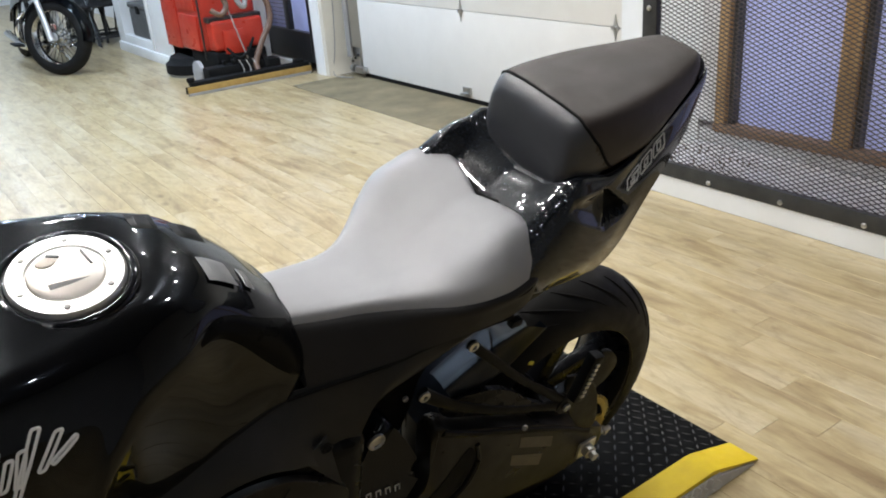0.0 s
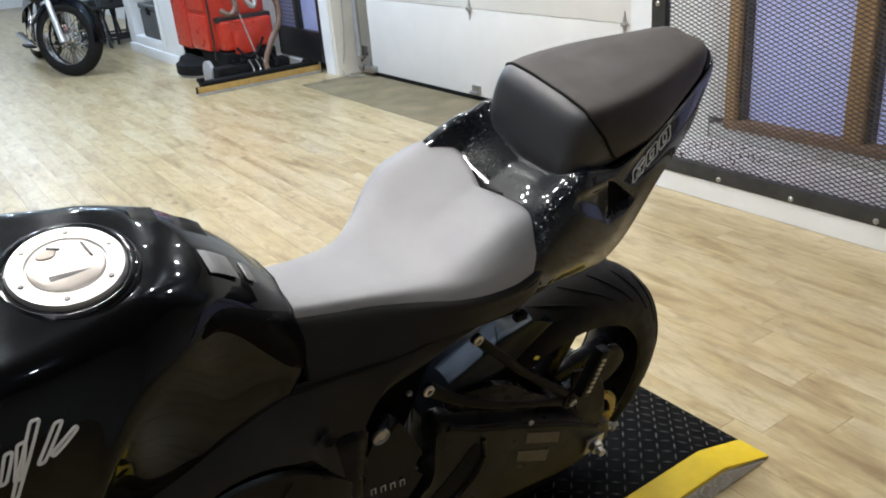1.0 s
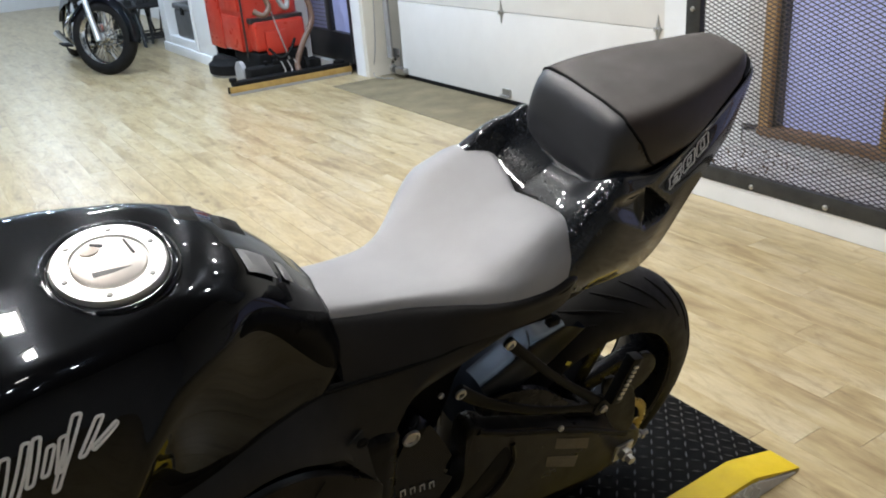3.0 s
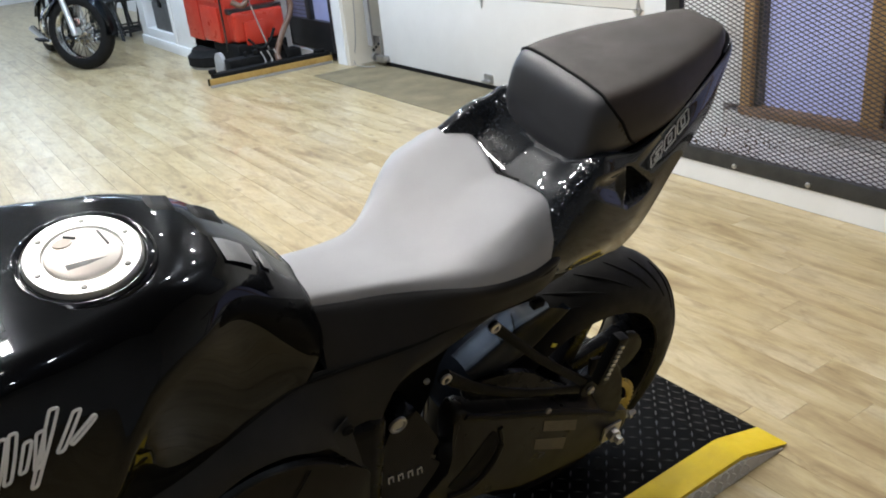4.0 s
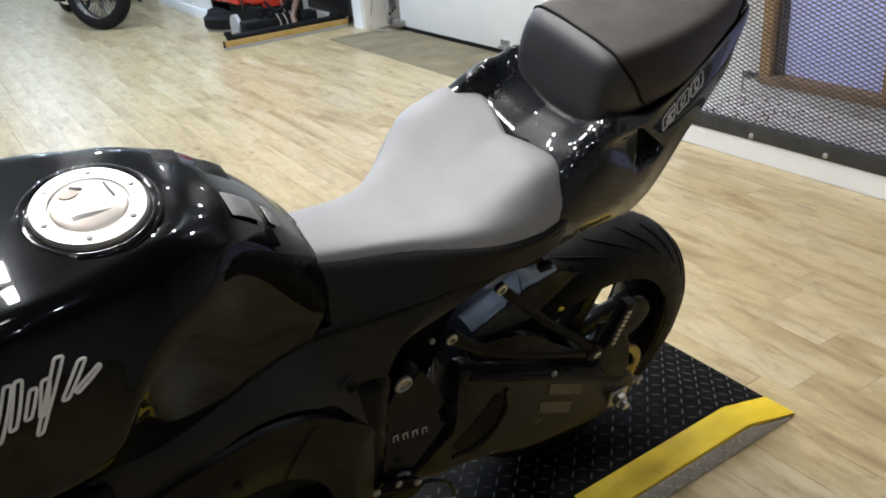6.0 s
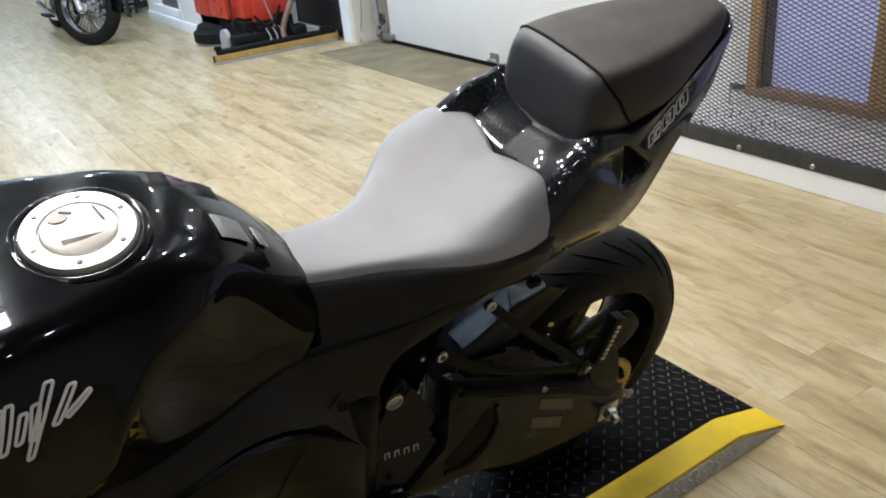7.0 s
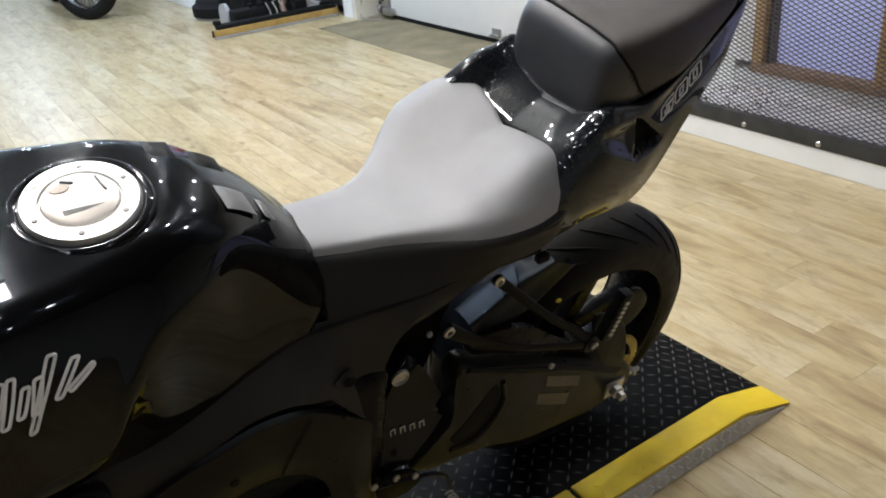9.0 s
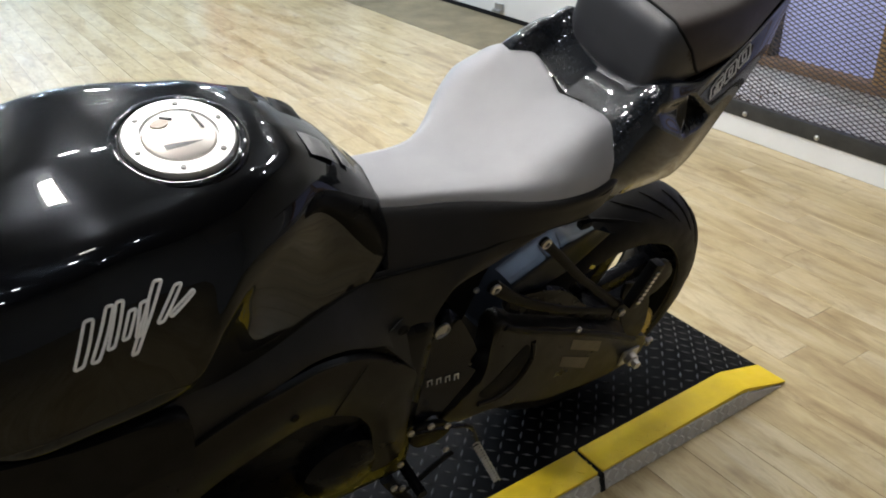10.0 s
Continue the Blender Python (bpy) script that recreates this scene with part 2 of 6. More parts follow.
M = dict(
    plank=plank_material(),
    gap=mat("plank_gap", (0.27, 0.23, 0.165), 0.9),
    concrete=mat("concrete", (0.125, 0.098, 0.052), 0.8, color2=(0.215, 0.172, 0.096), scale=5, bump=0.4, detail=8),
    white=mat("white_paint", (0.74, 0.73, 0.70), 0.5, color2=(0.8, 0.79, 0.77), scale=3, bump=0.08, bump_scale=120),
    cream=mat("cream_paint", (0.62, 0.57, 0.47), 0.55, color2=(0.68, 0.63, 0.53), scale=3, bump=0.1),
    ceiling=mat("ceiling_paint", (0.075, 0.078, 0.083), 0.9, color2=(0.095, 0.096, 0.10), scale=2),
    greywall=mat("grey_wall_paint", (0.42, 0.425, 0.44), 0.8, color2=(0.47, 0.475, 0.48), scale=2),
    charcoal=mat("charcoal_paint", (0.05, 0.05, 0.052), 0.7, color2=(0.065, 0.065, 0.065), scale=2),
    door=mat("garage_door_paint", (0.68, 0.645, 0.59), 0.4, color2=(0.73, 0.695, 0.64), scale=2.5, bump=0.1, bump_scale=220),
    rubber=mat("black_rubber", (0.004, 0.004, 0.004), 0.75, spec=0.14, color2=(0.009, 0.0085, 0.008), scale=30, bump=0.2, bump_scale=300),
    tyre=mat("tyre_rubber", (0.008, 0.0075, 0.007), 0.6, spec=0.13, color2=(0.012, 0.0112, 0.0105), scale=14, bump=0.15, bump_scale=260, rough_var=0.08),
    steel=mat("zinc_steel", (0.55, 0.54, 0.52), 0.38, 1.0, color2=(0.42, 0.41, 0.4), scale=20, rough_var=0.1),
    chrome=mat("chrome", (0.8, 0.8, 0.8), 0.12, 1.0),
    alu=mat("brushed_aluminium", (0.74, 0.735, 0.72), 0.42, 0.85, color2=(0.68, 0.675, 0.66), scale=30),
    capface=mat("satin_cap_aluminium", (0.50, 0.47, 0.44), 0.42, 0.8, color2=(0.58, 0.54, 0.50), scale=22, rough_var=0.08),
    wornpatch=mat("beige_worn_patch", (0.58, 0.49, 0.41), 0.5, color2=(0.62, 0.55, 0.49), scale=90),
    hug=mat("blue_black_plastic", (0.006, 0.008, 0.012), 0.36, spec=0.08, color2=(0.010, 0.0125, 0.018), scale=9, rough_var=0.08, tint=(0.78, 0.9, 1.12)),
    # the floor's brown sheen is put into this base colour
    cover=mat("brown_sheen_plastic", (0.006, 0.005, 0.0038), 0.34, spec=0.15, color2=(0.012, 0.010, 0.0078), scale=11, bump=0.12, bump_scale=420, rough_var=0.08),
    panelplastic=mat("grained_panel_plastic", (0.011, 0.0107, 0.0101), 0.5, spec=0.25, color2=(0.016, 0.0154, 0.0143), scale=14, bump=0.12, bump_scale=420, rough_var=0.08),
    kneepad=mat("smooth_black_rubber", (0.0025, 0.0025, 0.0025), 0.3, spec=0.045, color2=(0.004, 0.004, 0.004), scale=14, rough_var=0.05),
    gusset=mat("dusty_gusset_plastic", (0.020, 0.020, 0.019), 0.5, spec=0.25, color2=(0.028, 0.027, 0.026), scale=20, bump=0.1, bump_scale=400),
    sparpaint=mat("blue_black_frame_paint", (0.003, 0.0038, 0.006), 0.2, spec=0.25, color2=(0.006, 0.0075, 0.011), scale=9, rough_var=0.06),
    padgrey=mat("grey_protector_rubber", (0.10, 0.10, 0.105), 0.45, color2=(0.15, 0.15, 0.15), scale=20, bump=0.2, bump_scale=300),
    gloss=mat("gloss_black_paint", (0.0012, 0.0012, 0.0014), 0.22, spec=0.045, color2=(0.002, 0.002, 0.0024), scale=9, coat=0.58, coat_rough=0.012, tint=(0.75, 0.9, 1.15)),
    flake=mat("dusty_gloss_black", (0.003, 0.0033, 0.004), 0.25, spec=0.10, color2=(0.017, 0.0205, 0.027), scale=240, detail=8, coat=0.9, coat_rough=0.03),
    matte=mat("matte_black_plastic", (0.0025, 0.0023, 0.0022), 0.46, spec=0.10, color2=(0.005, 0.0045, 0.0042), scale=14, bump=0.12, bump_scale=420, rough_var=0.08),
    satin=mat("satin_black_metal", (0.003, 0.003, 0.0034), 0.28, spec=0.09, color2=(0.005, 0.005, 0.006), scale=10, rough_var=0.08),
    # one seat vinyl in two tones: light painted into the top, side left dark
    seat=mat("sheen_grey_seat_vinyl", (0.276, 0.274, 0.288), 0.46, color2=(0.316, 0.314, 0.326), scale=6, bump=0.25, bump_scale=700, rough_var=0.06),
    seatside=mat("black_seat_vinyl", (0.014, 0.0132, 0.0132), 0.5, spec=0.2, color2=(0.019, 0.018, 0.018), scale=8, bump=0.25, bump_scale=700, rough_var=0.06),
    pillion=mat("worn_black_vinyl", (0.024, 0.018, 0.0155), 0.46, spec=0.28, color2=(0.040, 0.031, 0.027), scale=7, bump=0.3, bump_scale=650, rough_var=0.08),
    pillionfront=mat("cool_lit_black_vinyl", (0.032, 0.033, 0.038), 0.38, spec=0.5, color2=(0.040, 0.041, 0.047), scale=7, bump=0.2, bump_scale=650, rough_var=0.06),
    yellow=mat("yellow_ramp_edge", (0.78, 0.56, 0.010), 0.5, color2=(0.66, 0.44, 0.012), scale=12, bump=0.2, bump_scale=200, rough_var=0.1, detail=8),
    mat=mat("diamond_plate_rubber", (0.0022, 0.0022, 0.0024), 0.5, spec=0.04, color2=(0.0045, 0.0045, 0.0045), scale=9, bump=0.2, bump_scale=180, rough_var=0.1),
    matside=mat("worn_grey_rubber", (0.36, 0.34, 0.30), 0.5, color2=(0.52, 0.49, 0.44), scale=16, bump=0.2, detail=8),
    tread=mat("worn_tread_bars", (0.03, 0.03, 0.03), 0.4, color2=(0.06, 0.058, 0.055), scale=20),
    sidetread=mat("bare_side_bars", (0.62, 0.60, 0.56), 0.45, color2=(0.48, 0.46, 0.42), scale=30),
    gold=mat("gold_anodised", (0.30, 0.235, 0.10), 0.4, 1.0, color2=(0.36, 0.28, 0.11), scale=40),
    rimlip=mat("brown_lit_metal", (0.055, 0.043, 0.026), 0.35, spec=0.5, color2=(0.08, 0.062, 0.036), scale=14, rough_var=0.1),
    yellowtag=mat("yellow_tag", (0.75, 0.62, 0.05), 0.5),
    whitedecal=mat("pale_decal", (0.80, 0.79, 0.77), 0.45, color2=(0.72, 0.71, 0.70), scale=80),
    silver=mat("silver_decal", (0.55, 0.54, 0.52), 0.4, 0.25, color2=(0.46, 0.45, 0.44), scale=60),
    sticker=mat("faded_sticker", (0.085, 0.072, 0.05), 0.5, color2=(0.12, 0.10, 0.07), scale=60),
    wood=mat("weathered_timber", (0.33, 0.185, 0.07), 0.7, color2=(0.48, 0.29, 0.125), scale=6, stretch=(6, 6, 0.6), bump=0.4, bump_scale=30),
    sill=mat("brown_sill_timber", (0.30, 0.17, 0.085), 0.75, color2=(0.17, 0.105, 0.07), scale=9, stretch=(5, 0.7, 3), bump=0.4, bump_scale=30),
    ledge=mat("dusty_grey_ledge", (0.80, 0.78, 0.76), 0.85, color2=(0.60, 0.56, 0.52), scale=7, bump=0.4, detail=9),
    dirt=mat("rusty_dirt", (0.10, 0.06, 0.035), 0.95, color2=(0.2, 0.135, 0.09), scale=30, bump=0.8),
    mesh=mat("dark_mesh_steel", (0.055, 0.048, 0.045), 0.5, 0.3, color2=(0.09, 0.072, 0.06), scale=20),
    rail=mat("black_rail_steel", (0.026, 0.026, 0.025), 0.5, 0.3, color2=(0.045, 0.043, 0.04), scale=10, rough_var=0.1),
    red=mat("red_machine_plastic", (0.50, 0.036, 0.017), 0.35, color2=(0.42, 0.029, 0.015), scale=5, rough_var=0.1, bump=0.05),
    greyplastic=mat("grey_plastic", (0.32, 0.31, 0.3), 0.5, color2=(0.26, 0.25, 0.24), scale=15),
    brownhose=mat("brown_rubber_hose", (0.10, 0.055, 0.035), 0.45, color2=(0.15, 0.085, 0.055), scale=20),
    squeegee=mat("tan_squeegee_blade", (0.30, 0.18, 0.045), 0.6, color2=(0.42, 0.27, 0.08), scale=12, bump=0.2),
    blackmetal=mat("black_frame_paint", (0.012, 0.012, 0.013), 0.3, color2=(0.02, 0.02, 0.02), scale=9),
    darkglass=mat("dark_window_glass", (0.02, 0.022, 0.03), 0.08),
    battery=mat("dark_grey_case", (0.06, 0.06, 0.058), 0.5, color2=(0.1, 0.1, 0.095), scale=12),
)


def pane_material():
    """Frosted panes with evening light behind them."""
    m = mat("frosted_blue_pane", (0.33, 0.36, 0.58), 0.35, color2=(0.42, 0.44, 0.64), scale=4, bump=0.15, bump_scale=80)
    b = m.node_tree.nodes["Principled BSDF"]
    b.inputs["Emission Color"].default_value = (0.42, 0.45, 0.80, 1)
    b.inputs["Emission Strength"].default_value = PANE_GLOW
    return m


PANE_GLOW = 0.33
M["pane"] = pane_material()
PANE_GLOW = 0.03
M["pane_dim"] = pane_material()
M["pane_dim"].name = "dusky_pane"
M["bulb"] = mat("lamp_face", (0.965, 0.965, 0.955), 0.5, emit=SPOT_POWER)
# cool tint added to whiten the far floor
M["coolbulb"] = mat("cool_fill_lamp_face", (0.75, 0.95, 1.24), 0.5, emit=SPOT_POWER * 1.27)
M["dimbulb"] = mat("dim_lamp_face", (0.93, 0.97, 1.02), 0.5, emit=SPOT_POWER * 0.26)
M["tube"] = mat("strip_lamp_face", (1.0, 0.97, 0.93), 0.5, emit=40.0)
M["panel"] = mat("panel_lamp_face", (1.0, 0.96, 0.9), 0.5, emit=300.0)


# ---- geometry helpers ----
def finish(bm, name, material, smooth=True, angle=40.0):
    bmesh.ops.recalc_face_normals(bm, faces=bm.faces)
    if smooth:
        lim = radians(angle)
        for f in bm.faces:
            f.smooth = True
        for e in bm.edges:
            if len(e.link_faces) == 2 and e.calc_face_angle(0) > lim:
                e.smooth = False
    me = bpy.data.meshes.new(name)
    bm.to_mesh(me)
    bm.free()
    for k in (material if isinstance(material, (list, tuple)) else [material]):
        me.materials.append(M[k])
    return me


def part(name, bm, material, parent=None, label="", at=None, smooth=True, angle=40.0):
    ob = new(name, finish(bm, name, material, smooth, angle))
    if at is not None:
        ob.matrix_basis = at
    if parent is not None:
        ob.parent = parent
    if label:
        ob["label"] = label
    return ob


def thing(name, label, category, group="", kind="", at=None):
    ob = new(name)
    ob.empty_display_size = 0.1
    if at is not None:
        ob.matrix_basis = at
    return tagged(ob, label, category, group, kind)


def box(x0, x1, y0, y1, z0, z1, bevel=0.0, seg=2, bm=None):
    own = bmesh.new()
    bmesh.ops.create_cube(own, size=1.0)
    for v in own.verts:
        v.co = Vector(((x0 + x1) / 2 + v.co.x * (x1 - x0), (y0 + y1) / 2 + v.co.y * (y1 - y0), (z0 + z1) / 2 + v.co.z * (z1 - z0)))
    if bevel:
        bmesh.ops.bevel(own, geom=own.edges[:], offset=bevel, segments=seg, profile=0.6, affect="EDGES")
    return own if bm is None else join(bm, own)


def join(bm, other):
    me = bpy.data.meshes.new("joint")
    other.to_mesh(me)
    other.free()
    bm.from_mesh(me)
    bpy.data.meshes.remove(me)
    return bm


def moved(bm, m):
    bm.transform(m)
    return bm


def turned(profile, steps=32, axis="z"):
    """A solid of revolution from (radius, height) pairs."""
    bm = bmesh.new()
    rings = []
    for r, h in profile:
        if r < 1e-5:
            rings.append([bm.verts.new((0, 0, h))])
        else:
            rings.append([bm.verts.new((r * math.cos(2 * math.pi * k / steps), r * math.sin(2 * math.pi * k / steps), h)) for k in range(steps)])
    for a, b in zip(rings, rings[1:]):
        for k in range(steps):
            q = [a[k % len(a)], a[(k + 1) % len(a)], b[(k + 1) % len(b)], b[k % len(b)]]
            q = [v for i, v in enumerate(q) if v not in q[:i]]
            if len(q) > 2:
                bm.faces.new(q)
    if axis == "y":
        bm.transform(Matrix.Rotation(-math.pi / 2, 4, "X"))
    if axis == "x":
        bm.transform(Matrix.Rotation(math.pi / 2, 4, "Y"))
    return bm


def rod(points, radius, steps=8, closed=False, smooth_path=True, flat=1.0):
    """A tube along points; radius a number or a list."""
    pts = [Vector(p) for p in points]
    rad = radius if isinstance(radius, (list, tuple)) else [radius] * len(pts)
    if smooth_path and len(pts) > 2:
        pts, rad = spline(pts, rad, 5)
    bm = bmesh.new()
    rings = []
    ref = Vector((0, 0, 1))
    for i, p in enumerate(pts):
        d = (pts[min(i + 1, len(pts) - 1)] - pts[max(i - 1, 0)]).normalized()
        side = d.cross(ref)
        if side.length < 0.05:
            side = d.cross(Vector((1, 0, 0)))
        side.normalize()
        up = side.cross(d)
        rings.append([bm.verts.new(p + rad[i] * (math.cos(a) * side * flat + math.sin(a) * up)) for a in [2 * math.pi * k / steps for k in range(steps)]])
    for a, b in zip(rings, rings[1:]):
        for k in range(steps):
            bm.faces.new((a[k], a[(k + 1) % steps], b[(k + 1) % steps], b[k]))
    bm.faces.new(rings[0][::-1])
    bm.faces.new(rings[-1])
    return bm


def spline(pts, rad, n):
    out, ro = [], []
    for i in range(len(pts) - 1):
        p0, p1, p2, p3 = pts[max(i - 1, 0)], pts[i], pts[i + 1], pts[min(i + 2, len(pts) - 1)]
        for k in range(n):
            t = k / n
            out.append(0.5 * (2 * p1 + (p2 - p0) * t + (2 * p0 - 5 * p1 + 4 * p2 - p3) * t * t + (3 * p1 - p0 - 3 * p2 + p3) * t ** 3))
            ro.append(rad[i] + (rad[i + 1] - rad[i]) * t)
    return out + [pts[-1]], ro + [rad[-1]]


def catmull(values, t):
    """A smooth value at t (0..n-1) through a table of equal-length tuples."""
    n = len(values)
    i = min(max(int(math.floor(t)), 0), n - 2)
    f = t - i
    a, b, c, d = (np.array(values[min(max(j, 0), n - 1)], dtype=float) for j in (i - 1, i, i + 1, i + 2))
    return 0.5 * (2 * b + (c - a) * f + (2 * a - 5 * b + 4 * c - d) * f * f + (3 * b - a - 3 * c + d) * f ** 3)


def loft(stations, along=5, around=4, mirror=True, cap_ends=True, close=True):
    """A smooth skin over stations [(x, [(y, z), ...])], half profiles from the top centre down, mirrored in y."""
    prof = [[q if len(q) == 3 else (x, *q) for q in p] for x, p in stations]
    npf = len(prof[0])
    flat = [sum(([*pt] for pt in p), []) for p in prof]
    bm = bmesh.new()
    rings = []
    for i in range((len(stations) - 1) * along + 1):
        row = catmull(flat, i / along).reshape(npf, 3)
        half = [catmull(row, j / around) for j in range((npf - 1) * around + 1)]
        ring = [bm.verts.new(p) for p in half]
        if mirror:
            ring = [bm.verts.new((p[0], -p[1], p[2])) for p in half[:0:-1]] + ring
        rings.append(ring)
    n = len(rings[0])
    for a, b in zip(rings, rings[1:]):
        for k in range(n - 1 + (1 if close else 0)):
            bm.faces.new((a[k], a[(k + 1) % n], b[(k + 1) % n], b[k]))
    if cap_ends:
        bm.faces.new(rings[0])
        bm.faces.new(rings[-1][::-1])
    return bm


def plate(outline, y0, y1, bevel=0.004, seg=2, axis="y"):
    """A flat piece with a rounded rim: an outline in x, z made thick from y0 to y1."""
    bm = bmesh.new()
    lo = [bm.verts.new((x, y0, z)) for x, z in outline]
    hi = [bm.verts.new((x, y1, z)) for x, z in outline]
    n = len(outline)
    bm.faces.new(lo)
    bm.faces.new(hi[::-1])
    for k in range(n):
        bm.faces.new((lo[k], hi[k], hi[(k + 1) % n], lo[(k + 1) % n]))
    if bevel:
        rim = [e for e in bm.edges if abs(e.verts[0].co.y - e.verts[1].co.y) < 1e-6]
        bmesh.ops.bevel(bm, geom=rim, offset=bevel, segments=seg, profile=0.6, affect="EDGES")
    return bm


def rounded(outline, n=4):
    """A closed smooth outline through corner points."""
    k = len(outline)
    out = []
    for i in range(k):
        p0, p1, p2, p3 = (np.array(outline[(i + j) % k], dtype=float) for j in (-1, 0, 1, 2))
        for s in range(n):
            t = s / n
            out.append(tuple(0.5 * (2 * p1 + (p2 - p0) * t + (2 * p0 - 5 * p1 + 4 * p2 - p3) * t * t + (3 * p1 - p0 - 3 * p2 + p3) * t ** 3)))
    return out


def structure(name, bm, material, label, at=None, smooth=False):
    return tagged(part(name, bm, material, None, "", at, smooth), label, name.split("_")[0], "", "structure")

# ---- the room ----
WX = -2.42            # wall with the roller door
X1, Y0, Y1 = 5.0, -17.0, 4.5
structure("floor", box(WX - 0.3, X1, Y0, Y1, FZ - 0.1, FZ - 0.003), "gap", "dark screed under pale oak vinyl planks")
structure("concrete_apron", box(WX - 0.25, -1.841, -5.14, -1.80, FZ - 0.02, FZ + 0.002), "concrete", "stained bare concrete strip before the roller door")
structure("ceiling", box(WX - 0.3, X1, Y0, Y1, CEIL, CEIL + 0.1), "ceiling", "grey painted showroom ceiling")
# east and north walls are unseen; their greys set what the black paint reflects
structure("wall_east", box(X1, X1 + 0.1, Y0, Y1, FZ, CEIL), "charcoal", "plain unseen wall, charcoal for dark reflections")
structure("wall_south", box(WX - 0.3, X1, Y0 - 0.1, Y0, FZ, CEIL), "white", "plain white end wall")
structure("wall_north", box(WX - 0.3, X1, Y1, Y1 + 0.1, FZ, CEIL), "greywall", "plain unseen end wall, grey as a reflector")

DY0, DY1, DTOP = -5.06, -2.01, 2.35
structure("wall_over_door", box(WX - 0.3, WX, DY0, DY1, DTOP, CEIL), "white", "white wall above the roller door")
structure("wall_beside_door", box(WX - 0.3, WX, DY1, -1.47, FZ, CEIL), "white", "white wall strip beside the roller door")
structure("wall_over_window", box(WX - 0.3, WX, -1.47, 2.4, 1.6, CEIL), "white", "white wall above the barred window")
structure("wall_far_west", box(WX - 0.3, WX, 2.4, Y1, FZ, CEIL), "white", "white wall past the window")
# pier between the roller door and the glazed door
structure("pier", box(WX - 0.3, -2.225, -5.42, -5.26, FZ, CEIL), "white", "white painted pier with a cream return")
structure("pier_return", box(WX - 0.3, -2.23, -5.26, -5.20, FZ, CEIL), "cream", "cream painted side of the pier")
structure("wall_past_glazed_door", box(WX - 0.3, -2.26, Y0, -7.5, FZ, CEIL), "white", "white wall behind the cabinets")
structure("wall_over_glazed_door", box(WX - 0.3, -2.26, -7.5, -5.60, 2.2, CEIL), "white", "white wall above the glazed door")
structure("step_board", box(-2.26, -2.2, -7.5, -5.60, FZ, FZ + 0.07, 0.004), "white", "white kick board under the glazed door")


def roller_door():
    door = thing("garage_door", "closed pale grey sectional garage door with steel hinges", "garage door", kind="structure")
    for k in range(5):
        z0 = FZ + 0.035 + k * 0.6
        z1 = min(z0 + 0.597, DTOP)
        if z1 - z0 < 0.05:
            continue
        part("panel", box(WX - 0.05, WX - 0.004, DY0 + 0.12, DY1 - 0.003, z0, z1, 0.004), "door", door)
    part("bottom_seal", box(WX - 0.045, WX - 0.006, DY0 + 0.12, DY1 - 0.01, FZ + 0.002, FZ + 0.034, 0.006), "rubber", door, "black rubber bottom seal")
    for y in (-3.50, -2.055):
        for k in (1, 2, 3):
            z = FZ + 0.033 + k * 0.6
            h = plate([(-0.03, 0), (-0.012, 0.012), (0, 0.075), (0.012, 0.012), (0.03, 0), (0.012, -0.012), (0, -0.075), (-0.012, -0.012)], 0, 0.006, 0.002)
            join(h, moved(turned([(0, 0), (0.011, 0), (0.011, 0.022), (0, 0.022)], 10, "y"), pose(0, 0.004, 0)))
            join(h, moved(box(-0.026, 0.026, 0, 0.012, -0.010, 0.010, 0.003), pose(0, 0.002, 0)))
            part("hinge", h, "steel", door, "zinc steel hinge", pose(WX - 0.003, y, z, 0, 0, -90))
    for y in (-3.47,):
        b = box(WX - 0.004, WX + 0.012, y - 0.045, y + 0.045, FZ + 0.05, FZ + 0.11, 0.004)
        join(b, box(WX, WX + 0.03, y - 0.055, y + 0.03, FZ + 0.05, FZ + 0.066, 0.003))
        part("foot_bracket", b, "steel", door, "zinc foot bracket")
    # track with its roller at the foot
    t = box(WX, WX + 0.012, DY0 - 0.06, DY0 + 0.10, FZ + 0.02, FZ + 0.24, 0.004)
    part("track_plate", t, "steel", door)
    tr = box(WX + 0.012, WX + 0.05, DY0 - 0.035, DY0 - 0.005, FZ + 0.16, DTOP, 0.004)
    join(tr, box(WX + 0.042, WX + 0.055, DY0 - 0.035, DY0 + 0.035, FZ + 0.16, DTOP, 0.004))
    part("track", tr, "greyplastic", door, "grey galvanised vertical track")
    part("roller_bracket", box(WX, WX + 0.05, DY0 + 0.06, DY0 + 0.2, FZ + 0.035, FZ + 0.09, 0.008), "steel", door)
    part("roller", moved(turned([(0, -0.02), (0.03, -0.02), (0.034, 0), (0.03, 0.02), (0, 0.02)], 14, "y"), pose(WX + 0.035, DY0 + 0.02, FZ + 0.07)), "steel", door)
    for k in range(3):
        part("bolt", moved(turned([(0, 0), (0.012, 0), (0.012, 0.012), (0, 0.014)], 8, "x"), pose(WX + 0.012, DY0 - 0.02 + 0.05 * k, FZ + 0.12 + 0.03 * k)), "blackmetal", door)
    part("cord", rod([(WX + 0.1, DY0 - 0.08, 1.4), (WX + 0.11, DY0 - 0.09, 0.6), (WX + 0.12, DY0 - 0.12, 0.2), (WX + 0.15, DY0 - 0.14, FZ + 0.03), (WX + 0.16, DY0 + 0.0, FZ + 0.012), (WX + 0.1, DY0 + 0.12, FZ + 0.012)], 0.004, 6), "greyplastic", door, "loose grey cable")
    return door


roller_door()


